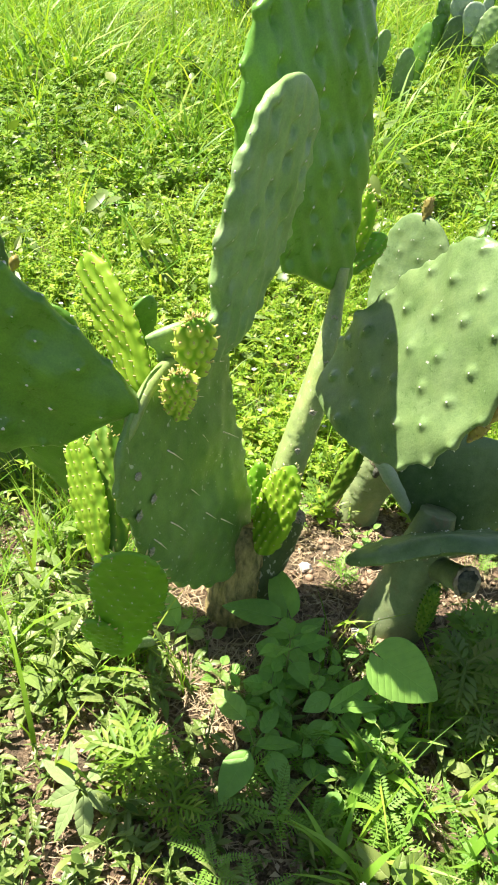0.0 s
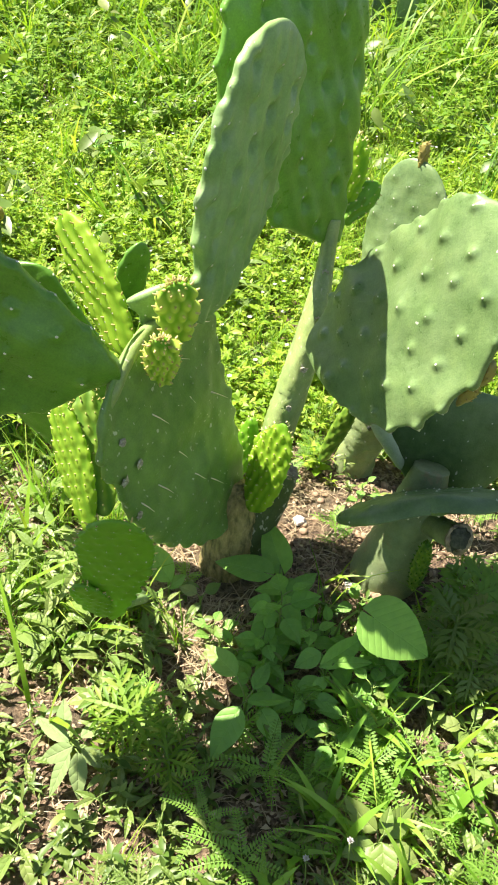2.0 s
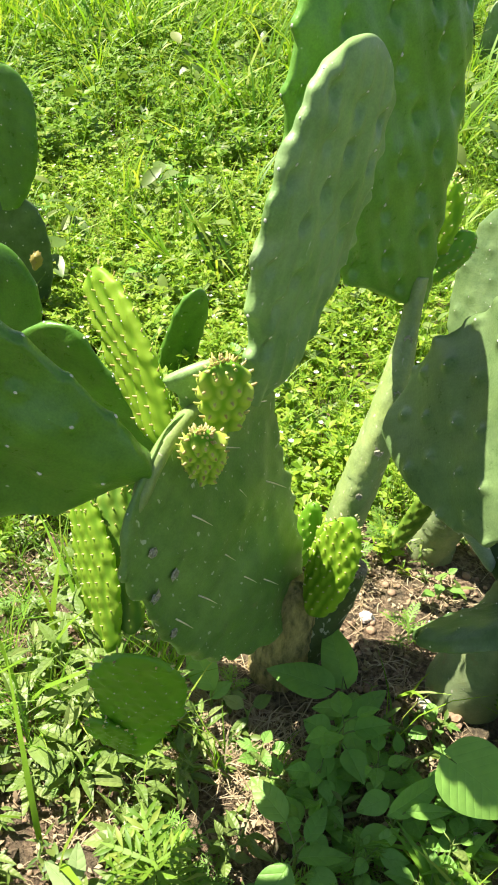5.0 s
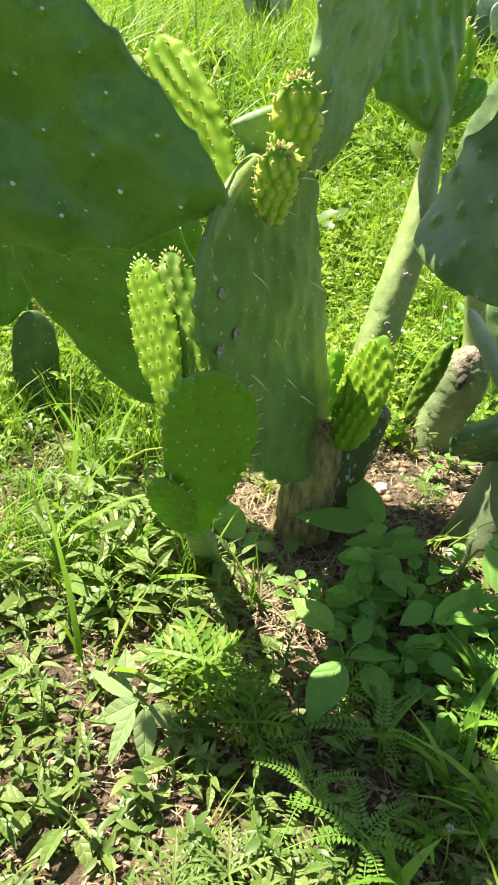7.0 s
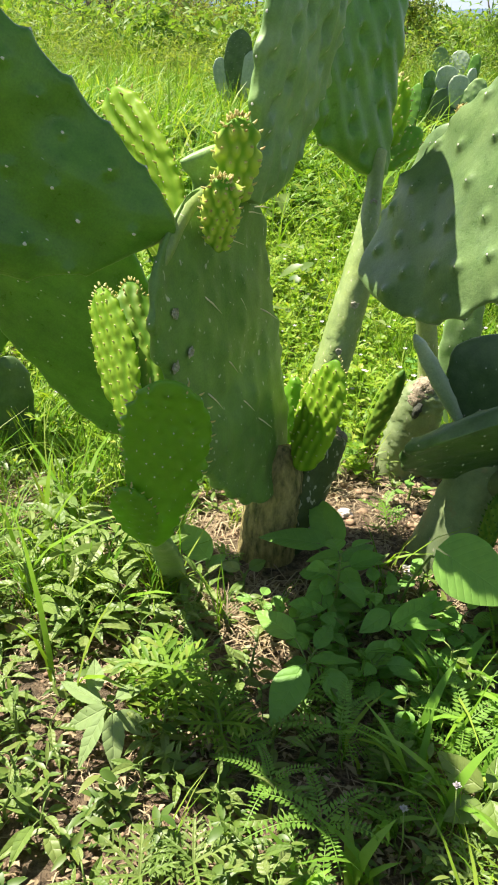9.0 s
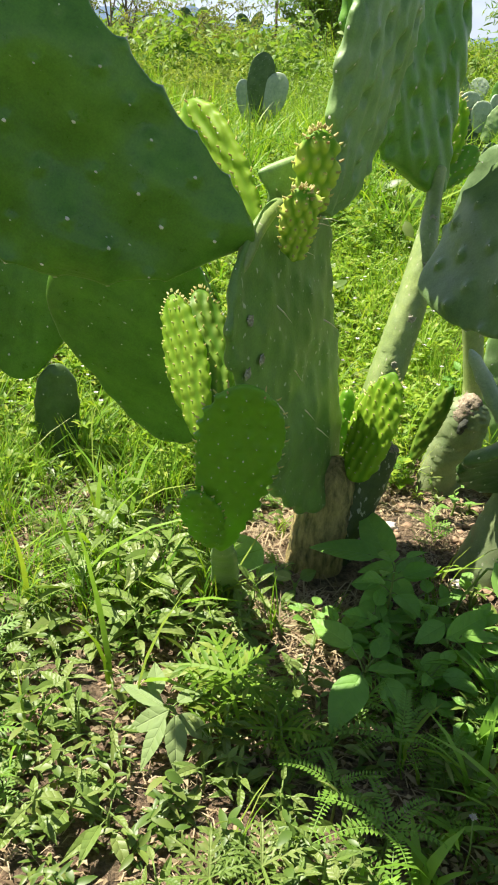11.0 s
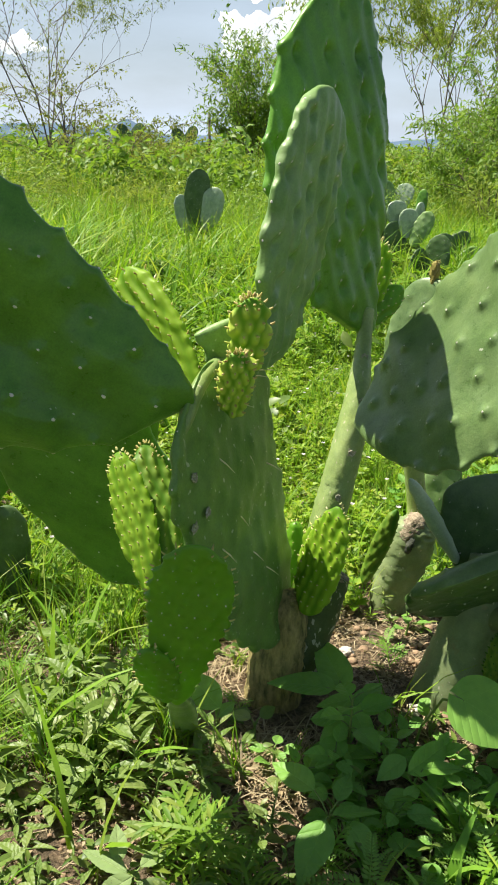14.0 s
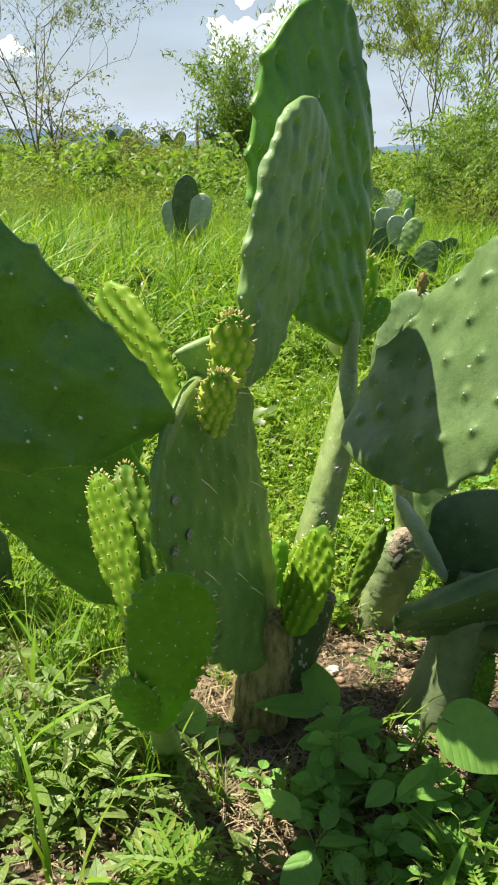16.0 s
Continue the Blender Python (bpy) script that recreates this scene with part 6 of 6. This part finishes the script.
scatter("soil_clods", CLODS, places(900, -0.35, 0.75, 0.7, 1.6, lambda x, y: clear_of_stems(x, y) * bare(x, y), seed=21), (0.002, 0.011), MAT_CLOD, "crumbly reddish soil clods", "soil", lift=0.002, tilt=0, seed=21)
for k, (x, y, s) in enumerate(((0.305, 1.06, 0.014), (0.26, 1.08, 0.012), (0.22, 1.1, 0.01), (0.18, 1.24, 0.012), (-0.328, 0.935, 0.02), (0.31, 0.9, 0.011))):
    st = new("stone", lump("stone", s, MAT_STONE if k % 2 else MAT_CLOD, k * 2.1 + 0.4, 3))
    st.location = (x, y, float(ground_height(np.array([x]), np.array([y]))[0]) + s * 0.35)
    tagged(st, "small rough pale stone on the soil", "stone", "stones on the soil")

roots = joined([tuft(gr, 0.06, 26, 0.0011, 1.6), (turned(tuft(gr, 0.05, 18, 0.001, 1.8)[0], 1.0, 0, 0, (0.02, 0.015, 0)), tuft(np.random.default_rng(2), 0.05, 18, 0.001, 1.8)[1])])
rt = new("dead_grass_clump", quick_mesh("dead_grass_clump", roots[0], roots[1], MAT_STRAW))
rt.location = (-0.035, 0.95, 0.0)
tagged(rt, "uprooted clump of dry pale grass roots", "dead grass")
sp = tuft(np.random.default_rng(5), 0.1, 3, 0.003, 0.9)
sprout = new("grass_sprout", quick_mesh("grass_sprout", sp[0], sp[1], MAT_GRASS))
sprout.location = (0.225, 1.09, 0.0)
tagged(sprout, "single bright grass sprout on bare soil", "grass")
lb = tuft(np.random.default_rng(8), 0.26, 4, 0.005, 0.7)
for k, (x, y) in enumerate(((-0.33, 1.12), (-0.36, 0.96), (-0.22, 0.8))):
    g = new("long_grass_tuft", quick_mesh("long_grass_tuft", lb[0], lb[1], MAT_GRASS))
    g.location, g.rotation_euler = (x, y, 0.0), (0, 0, k * 1.9 + 0.4)
    tagged(g, "long arching pale green grass blades", "grass", "long grass beside the cactus")


# ---- shrubs and trees ----
def twigs(r, start, direction, length, radius, level, out, tips, droop=0.0, fork=3, wide=0.75):
    """Grow a limb and its side limbs; collects tubes and the ends that bear leaves."""
    P = [np.array(start)]
    d = np.array(direction, float)
    n = 5
    for k in range(n):
        d = d + r.normal(0, 0.13, 3) + np.array([0, 0, -droop * (k / n)])
        d /= np.linalg.norm(d)
        P.append(P[-1] + d * length / n)
    rad = np.linspace(radius, radius * 0.35, n + 1)
    out.append((P, rad))
    if level == 0:
        tips.append(P)
        return
    for k in range(fork):
        f = 0.35 + 0.6 * (k + r.random() * 0.6) / fork
        i = min(n, int(f * n) + 1)
        a = r.random() * 6.28
        side = np.array([math.cos(a), math.sin(a), 0.35])
        twigs(r, P[i], d * 0.5 + side * wide, length * (0.5 + 0.25 * r.random()), radius * 0.45, level - 1, out, tips, droop, fork, wide)
    tips.append(P[3:])


def foliage(r, tips, per, leaf, width, droop):
    base_v, base_t = tiny_leaf(1.0, width, 0.3)
    Vs, Ts, k = [], [], 0
    for P in tips:
        P = np.array(P)
        for _ in range(per):
            i = r.integers(0, len(P) - 1) if len(P) > 1 else 0
            f = r.random()
            at = P[i] * (1 - f) + P[min(i + 1, len(P) - 1)] * f + r.normal(0, leaf * 0.5, 3)
            v = turned(base_v, r.random() * 6.28, r.normal(-droop, 0.5), r.normal(0, 0.6), at, leaf * (0.6 + 0.7 * r.random()))
            Vs.append(v)
            Ts.append(base_t + k)
            k += len(v)
    return np.concatenate(Vs), np.concatenate(Ts)


def woody(name, at, height, stems, label, category, seed, level=2, fork=4, per=14, leaf=0.09, width=0.17, spread=0.45, droop=0.25, radius=0.02, mat=None, leaf_droop=0.6, group="", wide=0.75):
    r = np.random.default_rng(seed)
    t = thing(name, at, label, category, group)
    out, tips = [], []
    for k in range(stems):
        a = r.random() * 6.28
        lean = spread * r.random()
        twigs(r, (math.cos(a) * 0.05, math.sin(a) * 0.05, -0.05), (math.cos(a) * lean, math.sin(a) * lean, 1.0), height * (0.6 + 0.35 * r.random()), radius, level, out, tips, droop, fork, wide)
    Vs, Fs, k = [], [], 0
    for P, rad in out:
        v, f = tube(P, rad, 5, cap=False)
        Vs.append(v)
        Fs += [tuple(i + k for i in q) for q in f]
        k += len(v)
    part("trunk", mesh_of("trunk", np.concatenate(Vs), Fs, MAT_TWIG), t, None, "thin brown stems and twigs")
    v, q = foliage(r, tips, per, leaf, width, leaf_droop)
    part("crown", quick_mesh("crown", v, q, mat or MAT_TREE_LEAF), t, None, "loose narrow leaves")
    return t


woody("tree", (-2.35, 17, 0), 4.4, 4, "slender half-bare tree with fine feathery leaves", "tree", 201, level=3, fork=4, per=26, leaf=0.08, width=0.11, spread=0.12, droop=0.08, wide=0.5, mat=MAT_FINE_LEAF)
woody("shrub", (-1.75, 15.5, 0), 2.1, 7, "dry open shrub with brownish twigs", "shrub", 202, level=3, fork=3, per=9, leaf=0.07, spread=0.55, mat=MAT_DRYBRUSH)
woody("shrub", (-0.65, 14, 0), 1.25, 7, "low dry brush with fine twigs", "shrub", 208, per=26, leaf=0.06, spread=0.7, mat=MAT_DRYBRUSH)
woody("shrub", (1.6, 17, 0), 2.0, 14, "dense leafy green shrub", "shrub", 203, fork=5, per=34, leaf=0.1, width=0.14, spread=0.4, wide=0.45, droop=0.1, mat=MAT_BUSH)
woody("tree", (5.0, 17, 0), 4.3, 3, "slender tree with feathery yellow-green leaves", "tree", 204, level=3, fork=4, per=40, leaf=0.12, width=0.11, spread=0.06, droop=0.06, wide=0.3, leaf_droop=1.0)
woody("tree", (5.4, 16.5, 0), 4.6, 4, "slender tree with feathery yellow-green leaves", "tree", 205, level=3, fork=4, per=40, leaf=0.12, width=0.11, spread=0.08, droop=0.06, wide=0.3, leaf_droop=1.0)
woody("shrub", (4.9, 13, 0), 1.9, 8, "leafy green shrub with arching sprays", "shrub", 206, per=50, leaf=0.12, width=0.09, spread=0.6, mat=MAT_BUSH)
woody("shrub", (3.75, 10.5, 0), 1.2, 8, "leafy green shrub with arching sprays", "shrub", 207, per=60, leaf=0.09, width=0.09, spread=0.7, mat=MAT_BUSH)
woody("shrub", (2.5, 13.5, 0), 1.2, 7, "low leafy shrub among the brush", "shrub", 209, per=80, leaf=0.065, spread=0.7, mat=MAT_TREE_LEAF)

BUSH_SHAPES, SCRUB_SHAPES, WOODS_SHAPES = [], [], []
for s in range(5):
    br = np.random.default_rng(300 + s)
    o, tp = [], []
    for k in range(6):
        a = br.random() * 6.28
        twigs(br, (0, 0, 0), (math.cos(a) * 0.7, math.sin(a) * 0.7, 1.0), 0.8, 0.01, 1, o, tp, 0.2, 4)
    BUSH_SHAPES.append(foliage(br, tp, 17, 0.08, 0.085, 0.1))
    SCRUB_SHAPES.append(foliage(br, tp, 8, 0.14, 0.18, 0.3))
    WOODS_SHAPES.append(foliage(br, tp, 4, 0.24, 0.24, 0.3))
scatter("scrub", SCRUB_SHAPES, places(640, -12, 14, 12, 34, lambda x, y: 0.35 + 0.65 * patchy(x, y, 0.3, 8.0), (0.5, 0.4), seed=31), (0.6, 1.25), MAT_BUSH, "rough green scrub across the field", "scrub", tilt=0.05, seed=31)
scatter("dry_scrub", SCRUB_SHAPES, places(220, -12, 14, 14, 32, lambda x, y: patchy(x, y, 0.3, 1.0), (0.5, 0.4), seed=32), (0.5, 1.15), MAT_DRYBRUSH, "dry brownish scrub across the field", "scrub", tilt=0.05, seed=32)
scatter("brush", BUSH_SHAPES, places(340, -5, 6, 8.5, 17, lambda x, y: np.clip(patchy(x, y, 0.45, 41.0) * 2.2 - 0.7, 0.05, 1), (0.4, 0.36), seed=34), (0.4, 0.95), MAT_BUSH, "rough green brush in the field", "brush", tilt=0.05, seed=34)
scatter("soft_brush", BUSH_SHAPES, places(260, -5, 6, 9, 17, lambda x, y: np.clip(patchy(x, y, 0.5, 44.0) * 2.2 - 0.9, 0.03, 1), (0.4, 0.36), seed=35), (0.35, 1.0), MAT_SOFT_BRUSH, "soft yellow-green brush in the field", "brush", tilt=0.05, seed=35)
scatter("far_woods", WOODS_SHAPES, places(1500, -120, 130, 34, 190, None, (2, 0.42), seed=33), (0.5, 1.15), MAT_BUSH, "far green thickets", "woods", tilt=0.02, seed=33)

post = thing("fence_post", (0.62, 17.5, 0), "thin dark wooden fence post", "post")
V, Fc = tube([(0, 0, -0.1), (0.005, 0, 0.7), (0, 0.01, 1.45)], [0.03, 0.028, 0.025], 8, rough=0.05)
part("shaft", mesh_of("shaft", V, Fc, MAT_TWIG), post)


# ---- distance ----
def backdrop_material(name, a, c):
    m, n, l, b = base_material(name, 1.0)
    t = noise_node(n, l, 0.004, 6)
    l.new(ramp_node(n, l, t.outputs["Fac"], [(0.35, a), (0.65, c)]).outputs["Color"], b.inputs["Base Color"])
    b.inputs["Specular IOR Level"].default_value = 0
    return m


def ridge(name, y, height, mat, label, seed, peaks):
    xs = np.linspace(-2600, 2600, 260)
    V, Fc = [], []
    for x in xs:
        h = height * (0.6 + 0.5 * noise.noise(Vector((x * 0.0016, seed, 0))) + 0.15 * noise.noise(Vector((x * 0.008, seed, 3))))
        for px, ph, pw in peaks:
            h += ph * max(0, 1 - abs(x - px) / pw) ** 1.3
        V += [(x, y - 500, -20), (x, y, max(h, 4)), (x, y + 500, -20)]
    for i in range(len(xs) - 1):
        a = i * 3
        Fc += [(a, a + 3, a + 4, a + 1), (a + 1, a + 4, a + 5, a + 2)]
    ob = new(name, mesh_of(name, V, Fc, mat))
    return tagged(ob, label, "hills", kind="structure")


# The haze of distance is painted into both base colours as blue.
ridge("backdrop", 3300, 78, backdrop_material("far_hills_haze_blue", (0.085, 0.13, 0.19), (0.1, 0.15, 0.22)), "far hazy blue hills with a small peak", 4.2, [(-150, 45, 120), (-420, 25, 260), (1100, 30, 400)])
ridge("backdrop", 2400, 22, backdrop_material("nearer_plain_haze_blue", (0.045, 0.07, 0.085), (0.06, 0.085, 0.1)), "hazy blue-green plain", 8.6, [])


def cloud(at, size, label, seed):
    """A heaped white cloud of many joined swellings."""
    r = np.random.default_rng(seed)
    bm = bmesh.new()
    for k in range(26):
        x, z = r.normal(0, 0.42), abs(r.normal(0, 0.3))
        rad = (0.12 + 0.16 * r.random()) * (1.1 - 0.35 * abs(x))
        m = Matrix.Translation((x * 1.25, r.normal(0, 0.15), z * (1 - 0.45 * abs(x)))) @ Matrix.Diagonal((rad, rad, rad * 0.85, 1))
        bmesh.ops.create_icosphere(bm, subdivisions=4, radius=1.0, matrix=m)
    for v in bm.verts:
        v.co += Vector((noise.noise(v.co * 7 + Vector((seed, 0, 0))), noise.noise(v.co * 7 + Vector((0, seed, 0))), noise.noise(v.co * 7))) * 0.07
        v.co += Vector((noise.noise(v.co * 15), noise.noise(v.co * 15 + Vector((5, 0, 0))), noise.noise(v.co * 15 + Vector((0, 5, 0))))) * 0.025
        v.co += Vector((noise.noise(v.co * 40), noise.noise(v.co * 40 + Vector((5, 0, 0))), noise.noise(v.co * 40 + Vector((0, 5, 0))))) * 0.012
    bmesh.ops.scale(bm, vec=(size, size, size), verts=bm.verts)
    me = bpy.data.meshes.new("cloud")
    bm.to_mesh(me)
    bm.free()
    me.materials.append(MAT_CLOUD)
    me.polygons.foreach_set("use_smooth", [True] * len(me.polygons))
    ob = new("cloud", me)
    ob.location = at
    return tagged(ob, label, "cloud", kind="structure")


mc, cn, cl, cb = base_material("cloud_white_glow", 1.0)
cb.inputs["Base Color"].default_value = (0.5, 0.5, 0.5, 1)
cb.inputs["Specular IOR Level"].default_value = 0
# A weak glow keeps the clouds' shaded side white.
cb.inputs["Emission Color"].default_value = (0.93, 0.96, 1.0, 1)
cb.inputs["Emission Strength"].default_value = 0.42
MAT_CLOUD = mc

cloud((345, 3000, 320), 165, "heaped white cloud, lit from above and glowing", 3)
cloud((190, 3000, 272), 34, "small white cloud near the heap", 5)
cloud((-480, 3000, 270), 70, "pale white cloud low in the sky", 8)
